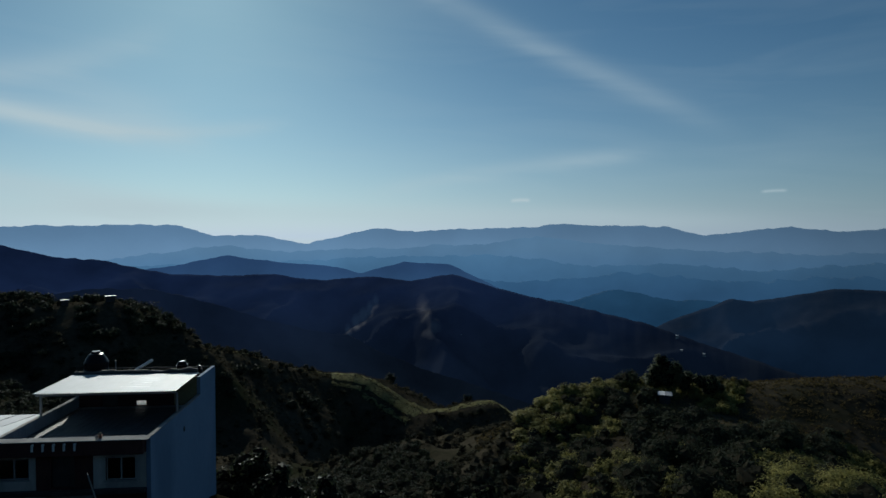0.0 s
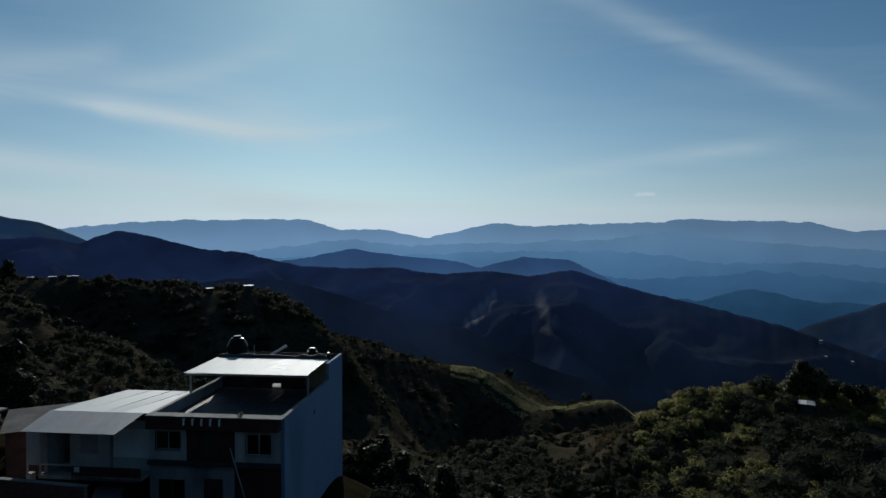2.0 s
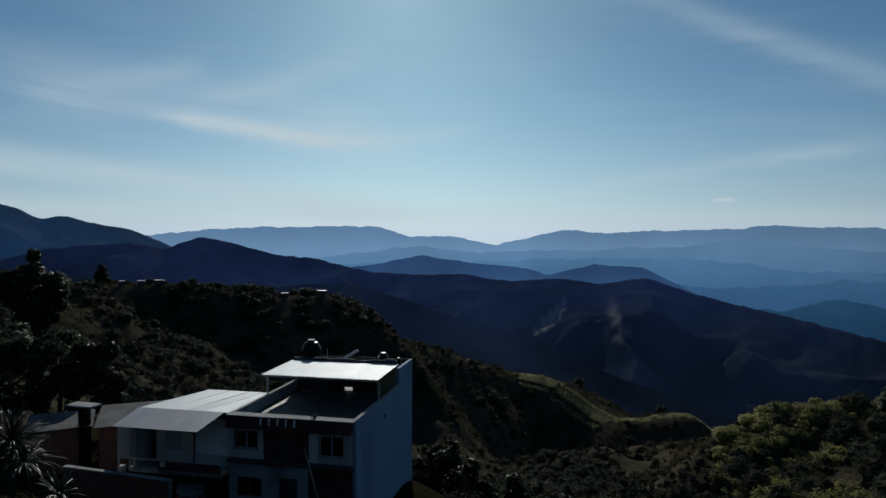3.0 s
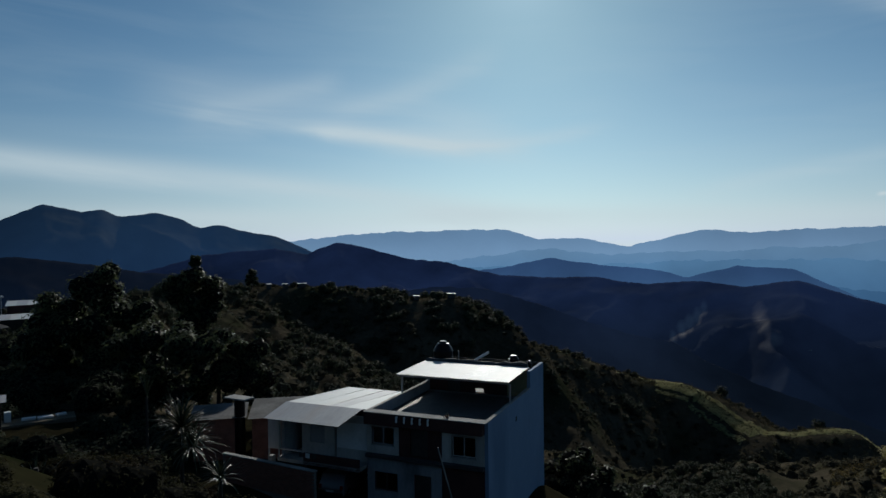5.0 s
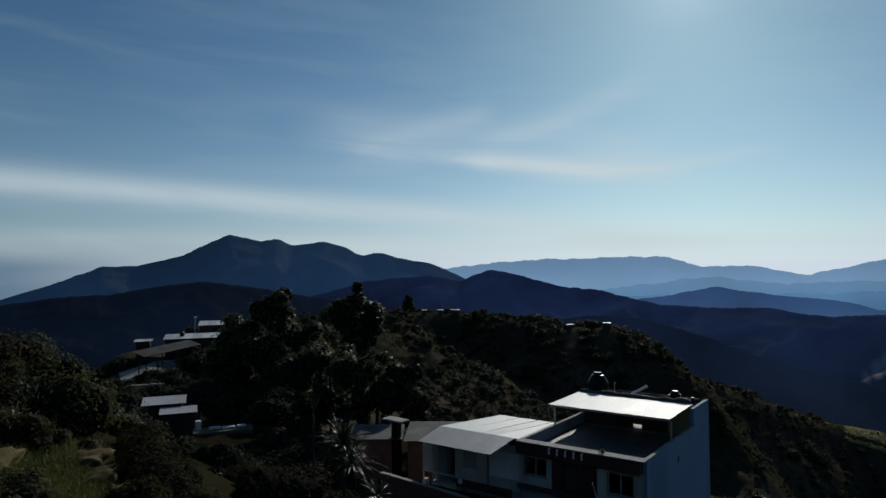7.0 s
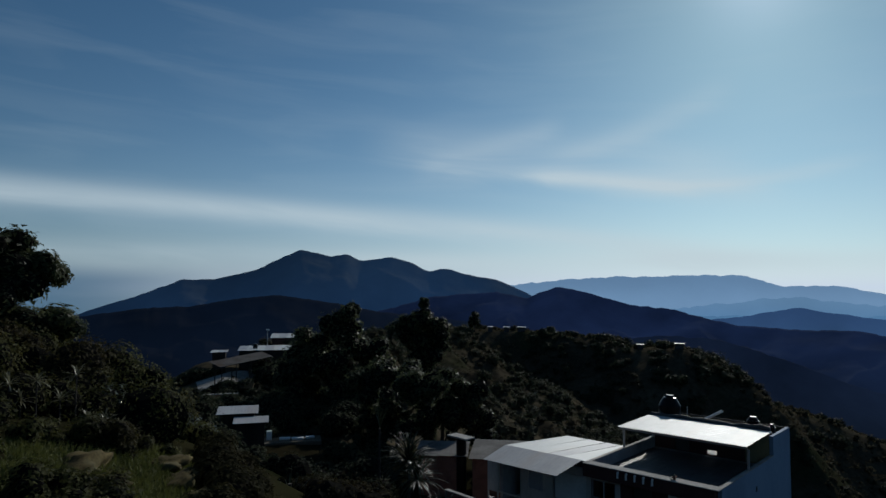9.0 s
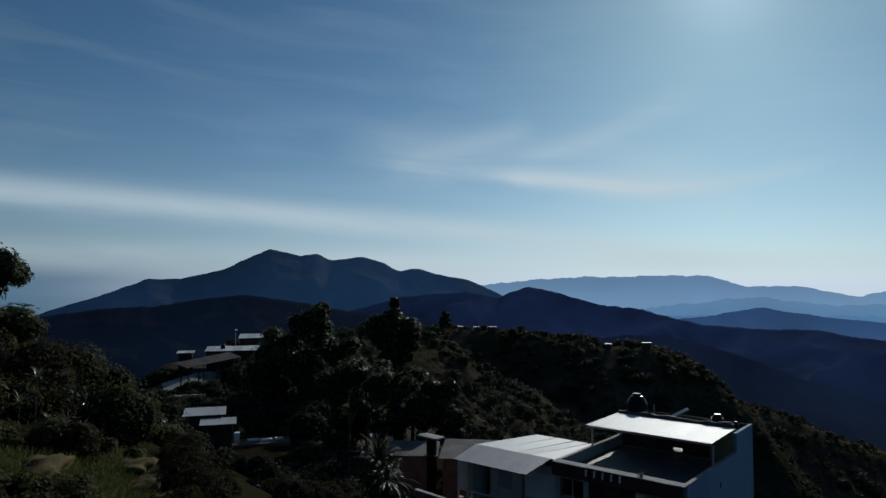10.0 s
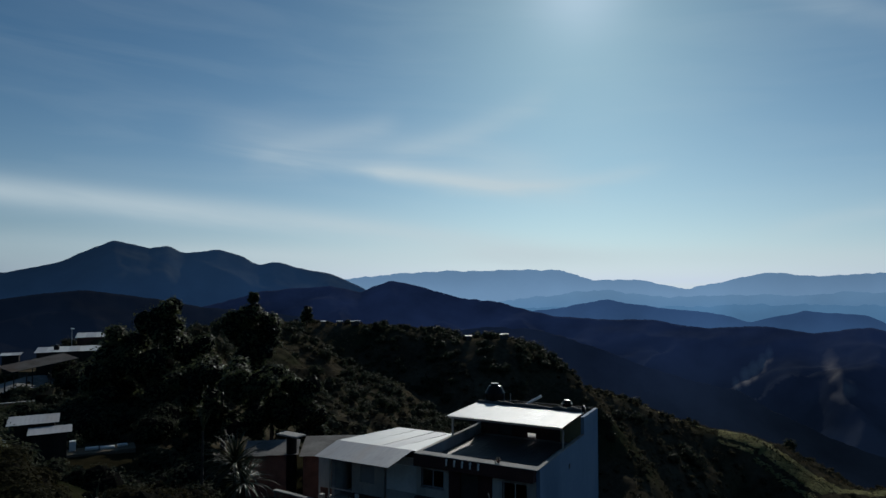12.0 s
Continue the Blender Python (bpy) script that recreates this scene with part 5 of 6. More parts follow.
def yucca(label, x, y, z, trunk_h, heads, length, seed, width=0.055, thick=0.09, low=-0.3, droop=0.3, mat="agave"):
    r = np.random.default_rng(seed)
    g = ground_z(x, y)
    t = empty("yucca", pose(x, y, g - 0.1), label, "plant", group="yuccas on the slope")
    bm = bmesh.new()
    rod(bm, (0, 0, 0), (0, 0, max(0.3, z - g)), thick, thick * 0.7, 9)
    for hx, hy, hz, _ in heads:
        rod(bm, (0, 0, max(0.2, (z - g) * 0.6)), (hx, hy, z - g + hz), thick * 0.55, thick * 0.5, 8)
    part("trunk", bm, "bark", t)
    for hx, hy, hz, n in heads:
        bm = bmesh.new()
        blade_ring(bm, n, length, width, droop, r, low, 1.5)
        for v in bm.verts:
            v.co += Vector((hx, hy, z - g + hz))
        part("leaf_rosette", bm, mat, t)


yucca("tall yucca with a spiky grey-green rosette below the house", -20.97, 17.14, -7.07, 2.0, [(0, 0, 0, 150), (0.3, 0.2, -0.7, 90)], 1.35, 61, 0.035)
yucca("spiky yucca with shining leaves under the tall one", -17.84, 16.16, -8.18, 1.5, [(0, 0, 0, 60)], 0.9, 62, 0.03)
for x, y, z, seed in ((-14.03, 2.41, -1.60, 70), (-13.95, 2.78, -1.99, 71), (-13.89, 3.03, -1.54, 72), (-13.84, 3.24, -2.40, 73), (-13.78, 3.45, -2.63, 74), (-14.08, 2.17, -1.95, 75), (-14.11, 1.99, -1.63, 76), (-13.47, 3.16, -2.30, 77), (-13.41, 3.42, -2.38, 78), (-13.35, 3.66, -2.55, 79)):
    yucca("low spiky plant with pale leaf edges in the scrub", x, y, z, 0.3, [(0, 0, 0, 16)], 0.27, seed, 0.013, 0.014, mat="pale_blade")
yucca("spiky yucca with upright shining leaves", -17.4, 9.6, -6.3, 1.0, [(0, 0, 0, 22)], 0.95, 63, 0.022, low=0.8, droop=0.15)
yucca("spiky yucca with upright shining leaves", -18.4, 8.0, -6.2, 1.0, [(0, 0, 0, 20)], 0.9, 64, 0.022, low=0.8, droop=0.15)
yucca("spiky yucca with upright shining leaves", -31.7, 23.8, -8.4, 2.0, [(0, 0, 0, 14)], 1.3, 65, 0.03, low=1.1, droop=0.1)


def grass_ledge():
    r = np.random.default_rng(77)
    n = 60000
    a, d = np.radians(r.uniform(69.5, 100, n)), r.uniform(5.5, 13.8, n)
    x, y = -np.sin(a) * d, np.cos(a) * d
    m = fbm(x / 2.2, y / 2.2, 3) > -0.06
    x, y = x[m], y[m]
    z = height(x, y) - 0.02
    n = len(x)
    b = np.stack([x, y, z], -1)
    side = unit(n, r) * np.array([1, 1, 0]) * 0.014
    tip = b + np.stack([r.normal(0, 0.06, n), r.normal(0, 0.06, n), r.uniform(0.04, 0.17, n)], -1)
    mid = (b + tip) / 2 + unit(n, r) * 0.02
    q = np.stack([b - side, b + side, mid + side * 0.8, mid - side * 0.8], 1)
    q2 = np.stack([mid - side * 0.8, mid + side * 0.8, tip + side * 0.15, tip - side * 0.15], 1)
    tagged(growth("grass", np.concatenate([q, q2]), "grass"), "sunlit green grass on the near ledge", "grass", kind="stuff")


grass_ledge()


def along(pts, step):
    """Even steps along a crest line, with the direction square to it."""
    for a, b in zip(pts, pts[1:]):
        a, b = Vector(a[:2]), Vector(b[:2])
        n = max(1, int((b - a).length / step))
        out = Vector((-(b - a).y, (b - a).x)).normalized()
        if out.dot(a) > 0:
            out = -out
        for i in range(n):
            yield a.lerp(b, i / n), out


def crop_field():
    """Rows of low plants along the crests of the two spurs, and turf on their edges, pale to paint the sunlit edge
    line.
    """
    r = np.random.default_rng(91)
    C, Rd, T, Td = [], [], [], []
    for p, out in along(CRESTS[4][0][11:], 2.0):
        for row in (0.4,):
            q = p + out * (row + r.normal(0, 0.12))
            C.append((q.x, q.y, ground_z(q.x, q.y) + 0.4))
            Rd.append(np.array((0.42, 0.42, 0.55)) * r.uniform(0.7, 1.15))
    # Turf strips follow the crests' bright edges; that sunlight is in the pale colour.
    for pts, step, offs, wide in ((CRESTS[4][0][7:], 0.6, (-0.8,), 0.5), (CRESTS[4][0][10:], 0.10, (-2.0, -0.6, 1.6, 2.9, 4.2, 5.4, 9.5), 0.5), (CRESTS[5][0], 0.14, (-0.8, 0.5, 1.4), 0.8)):
        for p, out in along(pts, step):
            for o in offs:
                if r.random() < 0.25:
                    continue
                q = p + out * (o + r.normal(0, wide))
                T.append((q.x, q.y, ground_z(q.x, q.y) + 0.08))
                Td.append(np.array((0.7, 0.7, 0.22)) * r.uniform(0.5, 1.3))
    C, Rd, T, Td = np.array(C), np.array(Rd), np.array(T), np.array(Td)
    q = np.concatenate([cores(C, Rd, r, 0.8), leaves(C, Rd, 18, 0.4, r), leaves(T, Td, 12, 0.42, r, 2.2)])
    tagged(growth("crop_rows", q, "crop", hearts=48 * len(C), heart_mat="heart_far"), "pale green rows of crops along the spur", "crops", kind="stuff")


crop_field()


def rock(x, y, size, seed, label):
    """A weathered lump of rock, half sunk in the turf."""
    r = np.random.default_rng(seed)
    bm = bmesh.new()
    bmesh.ops.create_icosphere(bm, subdivisions=4, radius=1)
    o = r.uniform(0, 50, 3)
    for v in bm.verts:
        k = 1 + 0.7 * noise.noise(Vector(v.co) * 1.1 + Vector(o)) + 0.34 * noise.noise(Vector(v.co) * 3.1 + Vector(o)) + 0.2 * noise.noise(Vector(v.co) * 8 + Vector(o))
        v.co = Vector((v.co.x * k * size * 1.35, v.co.y * k * size * 1.1, v.co.z * k * size * 0.55))
    for f in bm.faces:
        f.smooth = True
    ob = part("rock", bm, "rock", None)
    ob.location = (x, y, ground_z(x, y) - size * 0.28)
    ob.rotation_euler = (0, 0, r.uniform(0, 6))
    tagged(ob, label, "rock", group="rocks in the grass")


for i, (az, d, size) in enumerate([(72.2, 12.6, 0.34), (71.0, 11.9, 0.42), (69.8, 11.0, 0.36), (77.8, 11.4, 0.4), (75.8, 10.9, 0.26)]):
    x, y, _ = spot(az, d, z=0)
    rock(x, y, size, 300 + i, "yellowish earth and rock hump in the turf")


def tufts(name, label, n, az, rr, per, size, mat, seed, keep=None):
    """Low dry grass and herbs between the bushes."""
    r = np.random.default_rng(seed)
    x, y, d = scatter(n, az, rr, r, keep)
    C = np.stack([x, y, height(x, y) + 0.1], -1)
    Rd = np.array([[0.9, 0.9, 0.25]]) * (0.5 + r.random((len(x), 1))) * (0.6 + d / 200)[:, None]
    tagged(growth(name, leaves(C, Rd, per, np.clip(size * d, 0.08, 0.6), r, 1.2, 0.1), mat), label, "dry grass", kind="stuff")


tufts("hillside_tufts", "dry brown grass on the far hillside", 14000, (-12, 60), (58, 275), 8, 0.0022, "tuft", 120, lambda x, y, a, d: ~in_house(x, y) & ((a > 3) | (d > 130)))
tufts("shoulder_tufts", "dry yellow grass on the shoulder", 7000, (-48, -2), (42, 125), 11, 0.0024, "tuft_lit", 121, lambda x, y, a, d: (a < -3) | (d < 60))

# ---- village, yard and small things ----
def hut(label, x, y, rz, wide, deep, eave, rise, sheets, walls="grey_wall", roof="zinc", floor_z=None, overhang=0.25, windows=(), ribs=0.012):
    """A low hut: four walls with openings, and a sloping roof of ribbed sheets whose low edge is at the front (local -y)."""
    h = empty("hut", pose(x, y, 0, 0, 0, rz), label, "hut", group="huts of the village")
    g = min(ground_z(x + dx, y + dy) for dx in (-deep / 2, deep / 2) for dy in (-wide / 2, wide / 2)) - 0.3 if floor_z is None else floor_z
    w, d, t = wide / 2, deep / 2, 0.15
    holes = list(windows)
    wall_with_holes("front_wall", walls, h, -w, w, g, eave - 0.02, -d, -d + t, holes)
    for q in holes:
        boxed("shutter", "dark_frame", h, q[0] + 0.01, q[1] - 0.01, -d + 0.06, -d + 0.1, q[2] + 0.01, q[3] - 0.01)
    boxed("back_wall", walls, h, -w, w, d - t, d, g, eave + rise - 0.02)
    for s, n in ((-1, "left_wall"), (1, "right_wall")):
        bm = bmesh.new()
        x0, x1 = (-w, -w + t) if s < 0 else (w - t, w)
        box(bm, x0, x1, -d + t + 0.003, d - t - 0.003, g, eave)
        for v in bm.verts:
            if v.co.z > eave - 0.01:
                v.co.z = eave - 0.03 + rise * (v.co.y + d) / deep
        part(n, bm, walls, h)
    o = overhang
    dz = rise / deep
    for i in range(sheets):
        a, b = -w - o + (wide + 2 * o) * i / sheets, -w - o + (wide + 2 * o) * (i + 1) / sheets + 0.02
        l = 0.01 + 0.004 * (i % 2)
        corrugated("roof_sheet", roof if (i + sheets) % 3 else ("old_cement" if roof == "old_cement" else "zinc_dull"), h, (a, -d - o, eave - o * dz + l), (b, -d - o, eave - o * dz + l), (b, d + o, eave + rise + o * dz + l), (a, d + o, eave + rise + o * dz + l), 4, ribs)
    return h


# the two zinc roofs at the lane
hut("low hut with a bright zinc roof beside the lane", -45.7, 21.4, 62, 2.4, 1.8, -9.12, 0.14, 3, "dark_board", "zinc_dull", ribs=0.005)
hut("lean-to hut with a zinc roof and dark walls", -43.4, 21.3, 62, 1.9, 1.2, -9.46, 0.1, 2, "dark_board", "zinc_dull", ribs=0.005)
# farther row on the ridge
hut("long flat-roofed shed on the ridge", -84.2, 43.6, 60, 6.6, 4.5, -8.72, 0.2, 6, "dark_board", "zinc", ribs=0.005)
hut("small shed with a pale roof on the ridge", -87.0, 38.2, 60, 1.7, 1.6, -9.0, 0.1, 2, "dark_board", "zinc", ribs=0.005)
hut("shed with a pale metal roof behind the trees", -95.6, 54.2, 58, 6.0, 4.0, -8.25, 0.35, 5, "maroon", "zinc")
# brick house beside the wing
hut("brick hut with a flat weathered cement roof beside the wing", -29.6, 33.6, 38, 5.2, 3.6, -11.2, 0.3, 4, "brick", "old_cement", ribs=0.002, windows=[(-1.5, -0.8, -12.7, -11.7), (0.7, 1.5, -13.9, -11.6)])
hut("small brick outhouse with a weathered cement roof", -33.0, 30.2, 42, 3.0, 2.4, -11.1, 0.25, 3, "brick", "old_cement", ribs=0.002)
# sunlit cabins, specks on the far ridge and foothill
for cx, cy, cz, size in ((360.7, 997.3, -156.8, 3.5), (351.5, 953.1, -170.8, 3.0), (380.5, 942.0, -174.6, 3.0), (27.4, 1008.7, -156.0, 3.0), (-669.0, 1139.7, -110.2, 5.0), (-620.6, 1212.0, -110.6, 5.0), (-477.0, 1169.7, -135.7, 4.0), (-1150.7, 454.5, -72.2, 4.5), (-1111.3, 468.3, -71.7, 4.5), (-2366.6, 866.9, -82.3, 9.0)):
    c = empty("cabin", pose(cx, cy, cz, 0, 0, 20), "tiny far cabin with a sunlit metal roof", "cabin", group="far cabins")
    boxed("cabin_walls", "grey_wall", c, -size * 0.6, size * 0.6, -size * 0.4, size * 0.4, -size, size * 0.5, bevel=0)
    corrugated("cabin_roof", "zinc", c, (-size * 0.7, -size * 0.55, size * 0.5), (size * 0.7, -size * 0.55, size * 0.5), (size * 0.7, size * 0.55, size * 0.62), (-size * 0.7, size * 0.55, size * 0.62), 4, 0.02)
# far cabins on the hill crest
for az, d, wide, lab in ((43.1, 244, 1.6, "small white cabin on the far hill crest"), (41.7, 245, 2.0, "small white cabin on the far hill crest"), (40.35, 245, 3.0, "long white cabin on the far hill crest"),
                         (30.4, 226, 1.9, "small pale cabin among the scrub"), (27.3, 221, 2.6, "small pale cabin among the scrub")):
    cx, cy, _ = spot(az, d, z=0)
    gz = ground_z(cx, cy)
    hut(lab, cx, cy, az, wide, 1.4, gz + 1.7, 0.08, 2, "tarp", "zinc", floor_z=gz - 0.6)


def water_butt():
    x, y = -31.3, 30.3
    g = ground_z(x, y)
    t = empty("water_butt", pose(x, y, g), "dark round tank on a brick pillar with a slab lid", "water tank")
    bm = bmesh.new()
    rod(bm, (0, 0, -0.2), (0, 0, -9.98 - g), 0.34, 0.34, 18)
    part("tank_body", bm, "tank", t)
    boxed("slab_lid", "concrete", t, -0.95, 0.85, -0.45, 0.45, -9.98 - g + 0.003, -9.88 - g, bevel=0.02)


water_butt()


def brick_wall():
    """The boundary wall in front of the wing, course by course, with a pale coping."""
    w = empty("boundary_wall", HOUSE @ pose(-8.6, -2.9, 0, 0, 0, -5.5), "reddish brick boundary wall with a pale coping", "wall")
    top, length = -12.0, 6.6
    boxed("wall_core", "mortar", w, -length, 0, 0.012, 0.19, -16.6, top, bevel=0.004)
    bm = bmesh.new()
    box(bm, -0.115, 0.115, -0.011, 0.012, -0.036, 0.036, 0.004)
    me = None
    for c in range(18):
        for i in range(int(length / 0.245)):
            if me is None:
                b = part("brick", bm, "brick", w)
                me = b.data
            else:
                b = new("brick", me)
                b.parent = w
            off = 0.12 if c % 2 else 0.0
            b.location = (-0.13 - off - i * 0.245 if i * 0.245 + off + 0.25 < length else -length + 0.12, 0, top - 0.045 - c * 0.086)
    for i in range(9):
        a = -length - 0.05 + i * (length + 0.1) / 9
        boxed("coping_slab", "concrete", w, a + 0.004, a + (length + 0.1) / 9 - 0.004, -0.05 + 0.01 * (i % 2), 0.25, top + 0.003, top + 0.07, bevel=0.012)


brick_wall()


def car(x, y, rz):
    """A small hatchback seen from its tail, under the wing."""
    g = GROUND
    c = empty("car", HOUSE @ pose(x, y, g, 0, 0, rz), "grey hatchback parked under the wing of the house", "car")
    prof = [(-1.85, 0.35), (-1.9, 0.75), (-1.75, 1.0), (-1.45, 1.42), (-0.6, 1.5), (0.35, 1.42), (1.0, 0.98), (1.8, 0.85), (1.92, 0.6), (1.88, 0.32)]
    bm = bmesh.new()
    sides = []
    for sx, inset in ((-0.8, 0.0), (-0.72, 1.0), (0.72, 1.0), (0.8, 0.0)):
        sides.append([bm.verts.new((sx * (1 - (0.14 if z > 1.05 and abs(sx) > 0.75 else 0)), py, z + (0.02 if inset else 0))) for py, z in prof])
    for a, b in zip(sides, sides[1:]):
        for i in range(len(prof)):
            j = (i + 1) % len(prof)
            bm.faces.new((a[i], a[j], b[j], b[i]))
    bm.faces.new(sides[0][::-1])
    bm.faces.new(sides[-1])
    bmesh.ops.recalc_face_normals(bm, faces=bm.faces)
    bmesh.ops.bevel(bm, geom=bm.edges[:], offset=0.025, segments=1, affect="EDGES")
    part("body", bm, "car_paint", c)
    bm = bmesh.new()
    box(bm, -0.6, 0.6, -1.72, -1.5, 1.06, 1.36, 0.02)
    for v in bm.verts:
        v.co.y += (v.co.z - 1.06) * 0.72
    part("rear_window", bm, "tank", c, "dark rear window")
    for s in (-1, 1):
        boxed("tail_light", "red_glass", c, s * 0.68 - 0.09, s * 0.68 + 0.09, -1.92, -1.82, 0.72, 0.95, bevel=0.02)
    boxed("bumper", "tank", c, -0.78, 0.78, -1.98, -1.86, 0.34, 0.56, bevel=0.03)
    boxed("number_plate", "white", c, -0.24, 0.24, -1.995, -1.975, 0.6, 0.7, bevel=0.004)
    for sx in (-0.74, 0.74):
        for sy in (-1.2, 1.2):
            wheel = new("wheel")
            wheel.parent = c
            bm = bmesh.new()
            rod(bm, (sx - 0.1, sy, 0.3), (sx + 0.1, sy, 0.3), 0.3, 0.3, 20)
            part("tyre", bm, "rubber", wheel)
            bm = bmesh.new()
            rod(bm, (sx - 0.105, sy, 0.3), (sx + 0.105, sy, 0.3), 0.18, 0.18, 14)
            part("rim", bm, "steel", wheel)


car(-9.7, 2.0, 4)


def roof_clutter():
    z = REAR
    # a wide pipe propped against the rear parapet
    p = empty("pipe", on_house(-4.6, 9.8, z), "pale plastic pipe propped on the rear roof", "pipe")
    bm = bmesh.new()
    rod(bm, (-0.9, 0, 0.05), (-0.1, 0.0, 0.45), 0.05)
    rod(bm, (-0.15, 0.0, 0.42), (1.2, 0.3, 1.25), 0.085)
    part("pipe_length", bm, "white", p)
    for x, y, r, h, lab in ((-1.55, 9.8, 0.33, 1.2, "dark round plastic barrel on the rear roof"), (-0.45, 9.6, 0.16, 0.95, "small dark bucket on a post")):
        b = empty("barrel", on_house(x, y, z), lab, "barrel", group="barrels on the roof")
        bm = bmesh.new()
        rod(bm, (0, 0, 0), (0, 0, h * 0.8), r * 0.92, r, 18)
        rod(bm, (0, 0, h * 0.8), (0, 0, h), r, r * 0.55, 18)
        part("barrel_body", bm, "tank", b)
        bm = bmesh.new()
        rod(bm, (0, 0, h * 0.79), (0, 0, h * 0.82), r * 1.04, r * 1.04, 18)
        part("rim", bm, "tank", b)
    # loose pipe along the canopy's back edge
    bm = bmesh.new()
    rod(bm, (-W, BACK + 0.02, TOP + 0.21), (-4.0, BACK + 0.02, TOP + 0.2), 0.035, seg=8)
    rod(bm, (-4.0, BACK + 0.02, TOP + 0.2), (0.0, BACK + 0.02, TOP + 0.17), 0.035, seg=8)
    ob = part("edge_pipe", bm, "steel", house)
    # dry sprig in a pot on the front parapet
    q = empty("potted_plant", on_house(-2.2, -0.1, PAR), "small potted plant on the parapet", "plant")
    bm = bmesh.new()
    rod(bm, (0, 0, 0), (0, 0, 0.14), 0.07, 0.095, 14)
    part("pot", bm, "brick", q)
    bm = bmesh.new()
    blade_ring(bm, 16, 0.34, 0.02, 0.8, np.random.default_rng(5), 0.1, 1.3)
    for v in bm.verts:
        v.co.z += 0.12
    part("foliage", bm, "agave", q)
    # thin leaning pole in front of the house
    gx, gy = (HOUSE @ Vector((0.45, -3.0, 0))).xy
    g = ground_z(gx, gy)
    q = empty("pole", on_house(0.45, -3.0, g - 0.2), "thin bare pole leaning in front of the house", "pole")
    bm = bmesh.new()
    rod(bm, (0, 0, 0), (-1.95, 0.0, -9.85 - g + 0.2), 0.045, 0.03, 7)
    part("pole_shaft", bm, "concrete", q)


roof_clutter()


def lane_corner():
    """A concrete apron at the lane with pale slabs stacked on it, and a long pole on trestles."""
    c = pose(-49.72, 28.01, 0, 0, 0, 62)
    g = ground_z(-49.72, 28.01)
    ap = empty("apron", c, "packed earth apron beside the lane", "paving")
    boxed("apron_slab", "dirt_road", ap, -2.6, 2.6, -1.0, 1.0, g - 0.8, -12.92, bevel=0.03)
    for i, (x, y, w, d) in enumerate(((-0.4, 0.1, 0.9, 0.5), (0.65, -0.1, 1.0, 0.5), (1.7, 0.15, 0.7, 0.45))):
        sl = empty("pale_slab", c @ pose(x, y, -12.916, 0, 0, 6 * i - 4), "pale cement slab lying on the apron", "slab", group="slabs on the apron")
        boxed("slab_body", "white", sl, -w / 2, w / 2, -d / 2, d / 2, 0, 0.16, bevel=0.02)
    b = empty("cabinet", c @ pose(-1.7, 0.3, -12.916), "white upright cabinet on the apron", "cabinet")
    boxed("cabinet_body", "white", b, -0.22, 0.22, -0.2, 0.2, 0, 0.75, bevel=0.02)
    boxed("cabinet_door", "white", b, -0.2, 0.2, -0.225, -0.203, 0.05, 0.7, bevel=0.006)
    x, y = -30.2, 19.4
    gz = ground_z(x, y)
    q = empty("trestle_pole", pose(x, y, gz - 0.1, 0, 0, 50), "long pale pole resting on two stakes", "pole")
    top = -11.6 - gz
    for sx in (-1.0, 1.0):
        bm = bmesh.new()
        rod(bm, (sx, 0, 0), (sx, 0, top), 0.04, 0.035, 7)
        part("stake", bm, "bark", q)
    bm = bmesh.new()
    rod(bm, (-1.5, 0.04, top - 0.1), (1.5, 0.04, top + 0.25), 0.035, 0.03, 8)
    part("pole_shaft", bm, "white", q)


lane_corner()


def lane():
    """A pale paved lane that climbs the ridge between the sheds, posts beside it and a low brick wall below it."""
    mids = [(-80.6, 32.6), (-79.6, 35.6), (-79.8, 38.4), (-82.0, 41.4), (-87.0, 44.6), (-92.0, 47.6)]
    v, f = [], []
    for i, (x, y) in enumerate(mids):
        a, b = Vector(mids[max(0, i - 1)]), Vector(mids[min(len(mids) - 1, i + 1)])
        s = Vector((-(b - a).y, (b - a).x)).normalized()
        for k in (-2.4, -0.8, 0.8, 2.4):
            p = Vector((x, y)) + s * k
            z = max(ground_z(p.x, p.y), ground_z(x, y) - 0.25)
            v += [(p.x, p.y, z + 0.16), (p.x, p.y, z - 0.5)]
    for i in range(len(mids) - 1):
        for k in range(3):
            a, b = i * 8 + k * 2, (i + 1) * 8 + k * 2
            f += [(a, a + 2, b + 2, b), (a + 1, b + 1, b + 3, a + 3)]
        for k in (0, 6):
            a, b = i * 8 + k, (i + 1) * 8 + k
            f.append((a, b, b + 1, a + 1))
    tagged(mesh_ob("lane", v, f, "concrete"), "pale paved lane climbing the ridge", "lane", kind="structure")
    for x, y in ((-76.9, 33.2), (-76.6, 35.2), (-76.3, 37.4), (-75.6, 39.0)):
        g = ground_z(x, y)
        q = empty("fence_post", pose(x, y, g - 0.3), "dark wooden post beside the lane", "post", group="posts beside the lane")
        bm = bmesh.new()
        rod(bm, (0, 0, 0), (0.05, 0, 2.3), 0.09, 0.07, 8)
        part("post_shaft", bm, "bark", q)
    x, y = -70.6, 31.2
    g = ground_z(x, y)
    w = empty("low_wall", pose(x, y, g, 0, 0, 66), "low dark brick wall with a pale coping below the lane", "wall")
    boxed("wall_body", "brick", w, -1.8, 1.8, -0.12, 0.12, -0.6, 0.85, bevel=0.01)
    for i in range(6):
        boxed("coping_slab", "concrete", w, -1.85 + i * 0.62, -1.85 + i * 0.62 + 0.6, -0.2, 0.2, 0.853, 0.95, bevel=0.015)


lane()


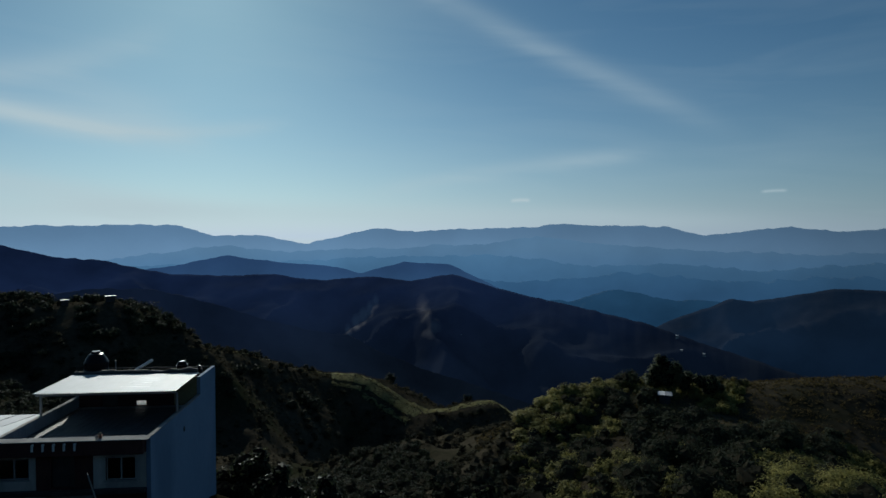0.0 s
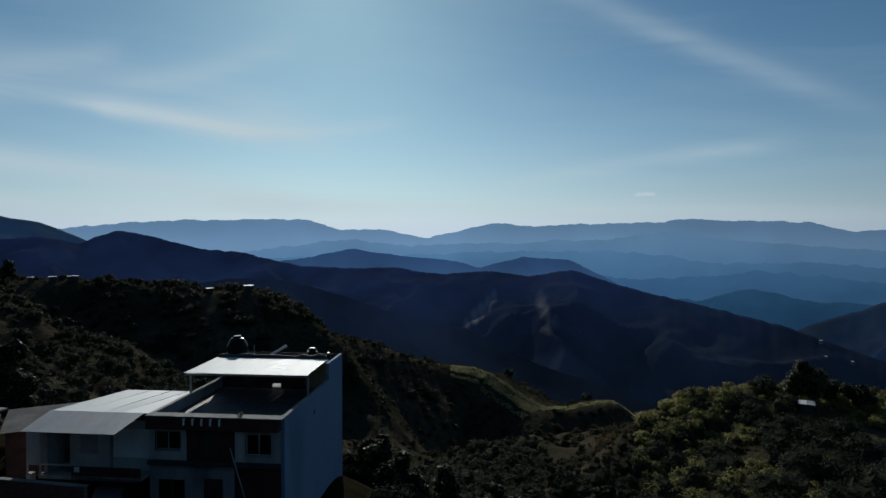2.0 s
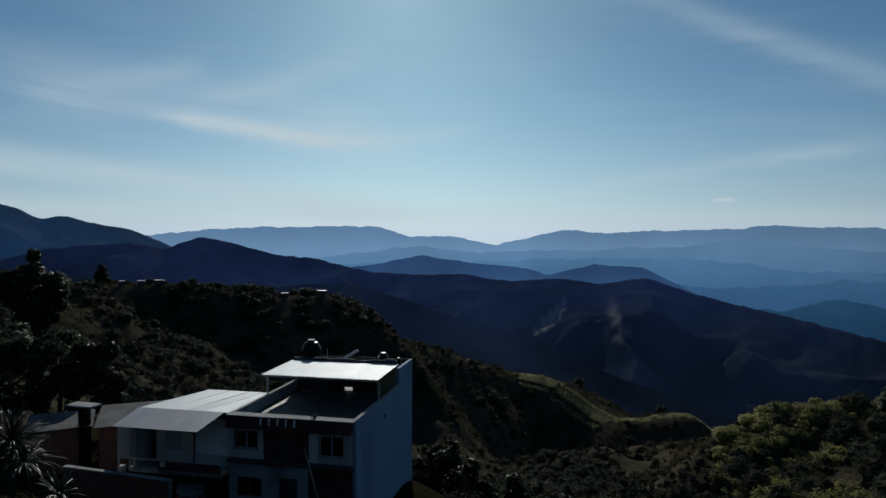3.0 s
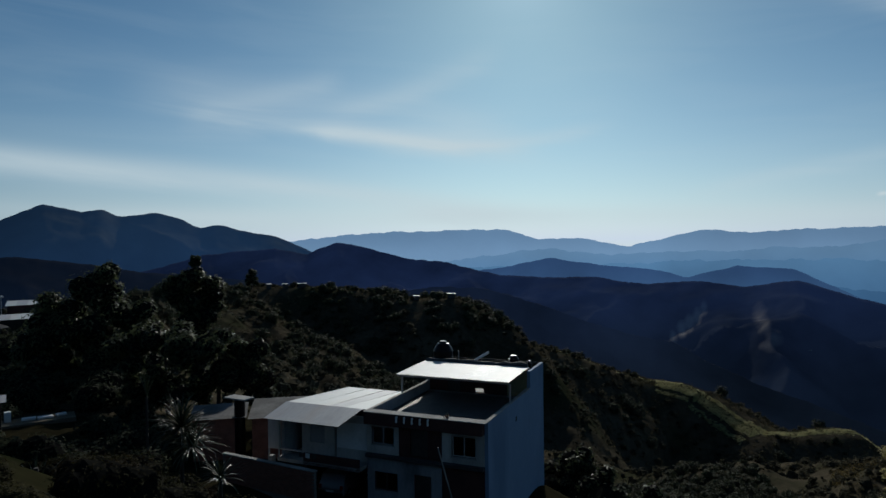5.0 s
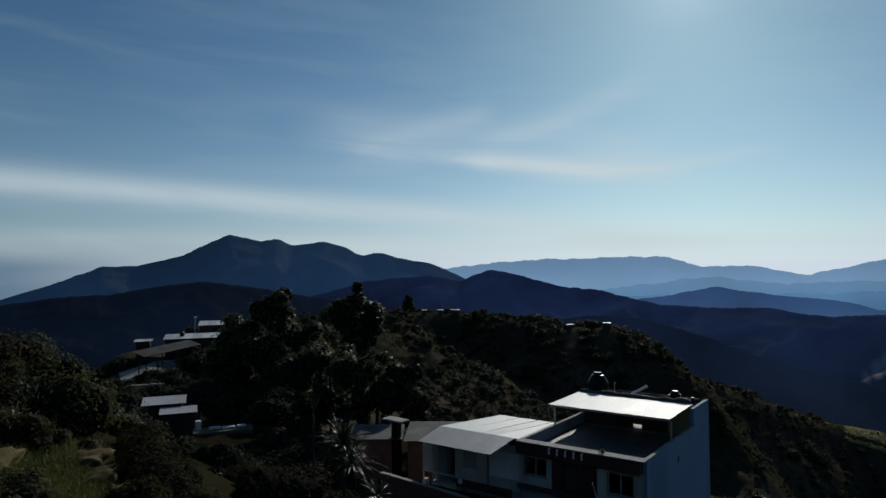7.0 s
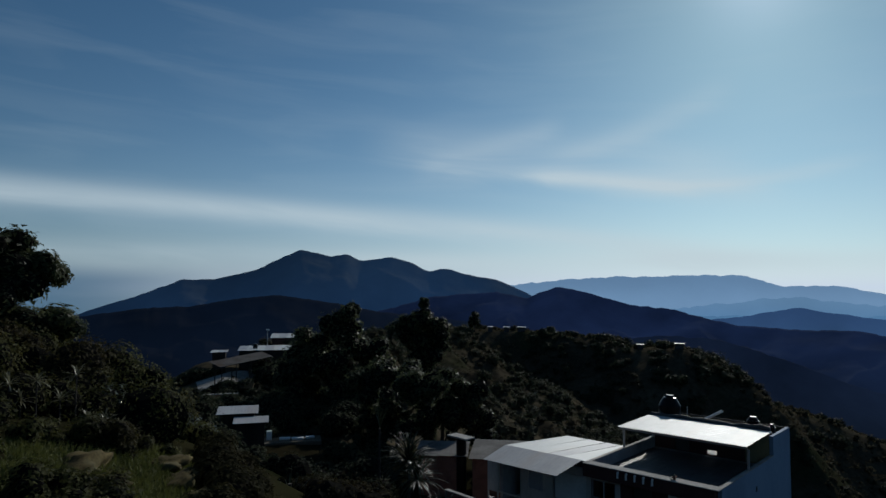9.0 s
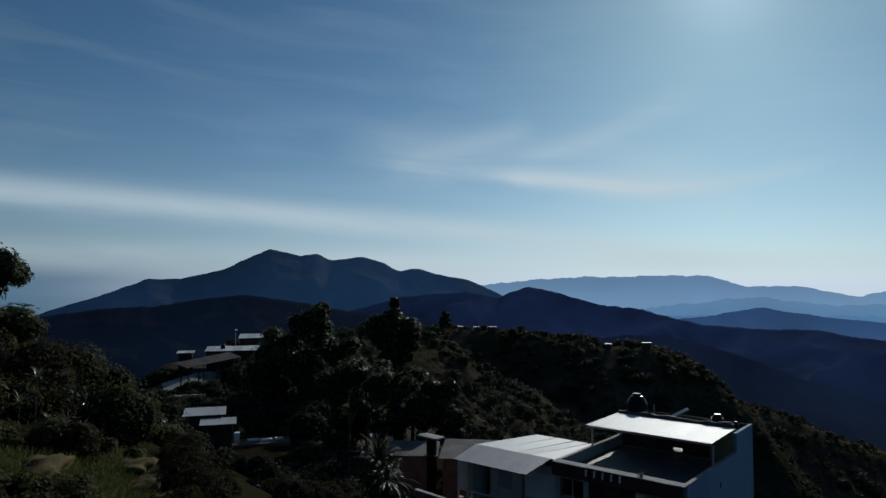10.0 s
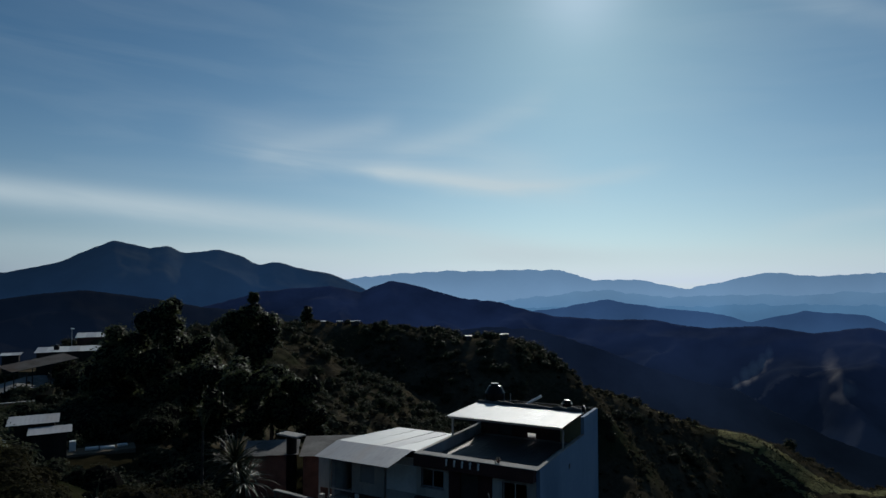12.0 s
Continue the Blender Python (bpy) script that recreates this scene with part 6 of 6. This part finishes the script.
def village_roofscape():
    """An awning of dull sheets on posts over the lane, a dark tank on the long shed, and a street lamp behind it."""
    aw = empty("awning", pose(-79.4, 37.8, 0, 0, 0, 96), "sloping dull metal awning on thin posts over the lane", "awning")
    for i in range(5):
        f = lambda k: (-3.8 + 1.52 * k, 0.15 * k)
        (a, za), (b, zb) = f(i), f(i + 1)
        corrugated("roof_sheet", "rust_sheet", aw, (a, -1.4, -9.95 + za), (b + 0.02, -1.4, -9.95 + zb), (b + 0.02, 1.4, -9.5 + zb), (a, 1.4, -9.5 + za), 4, 0.006)
    for k, x in enumerate((-3.5, -1.5, 0.6, 2.8, 3.6)):
        bm = bmesh.new()
        rod(bm, (x, -1.3, -12.6), (x, -1.3, -9.96 + 0.15 * (x + 3.8) / 1.52), 0.07, 0.06, 8)
        part("post", bm, "bark", aw)
    bm = bmesh.new()
    rod(bm, (-3.8, -1.3, -9.98), (3.8, -1.3, -9.23), 0.05, seg=8)
    part("beam", bm, "bark", aw)
    t = empty("water_tank", pose(-84.6, 42.3, -8.61), "small black tank on the roof of the long shed", "water tank")
    bm = bmesh.new()
    rod(bm, (0, 0, 0), (0, 0, 0.45), 0.32, 0.32, 16)
    rod(bm, (0, 0, 0.45), (0, 0, 0.62), 0.32, 0.16, 16)
    part("tank_body", bm, "tank", t)
    x, y = -87.8, 45.8
    g = ground_z(x, y)
    q = empty("street_lamp", pose(x, y, g - 0.2), "thin street lamp with a white head behind the sheds", "street lamp")
    top = -6.45 - g + 0.2
    bm = bmesh.new()
    rod(bm, (0, 0, 0), (0, 0, top), 0.07, 0.045, 9)
    rod(bm, (0, 0, top - 0.04), (0.45, -0.2, top + 0.1), 0.03, 0.03, 8)
    part("pole", bm, "steel", q)
    bm = bmesh.new()
    box(bm, 0.3, 0.85, -0.42, -0.08, top + 0.05, top + 0.2, 0.05)
    part("lamp_head", bm, "white", q, "white lamp head")


village_roofscape()


def shoulder_shed():
    x, y = 32.0, 93.3
    g = ground_z(x, y)
    hut("tiny pale-roofed shed under the round tree", x, y, -18, 1.5, 1.1, max(g + 1.3, -23.0), 0.15, 2, "tarp", "white", floor_z=g - 0.5)


shoulder_shed()
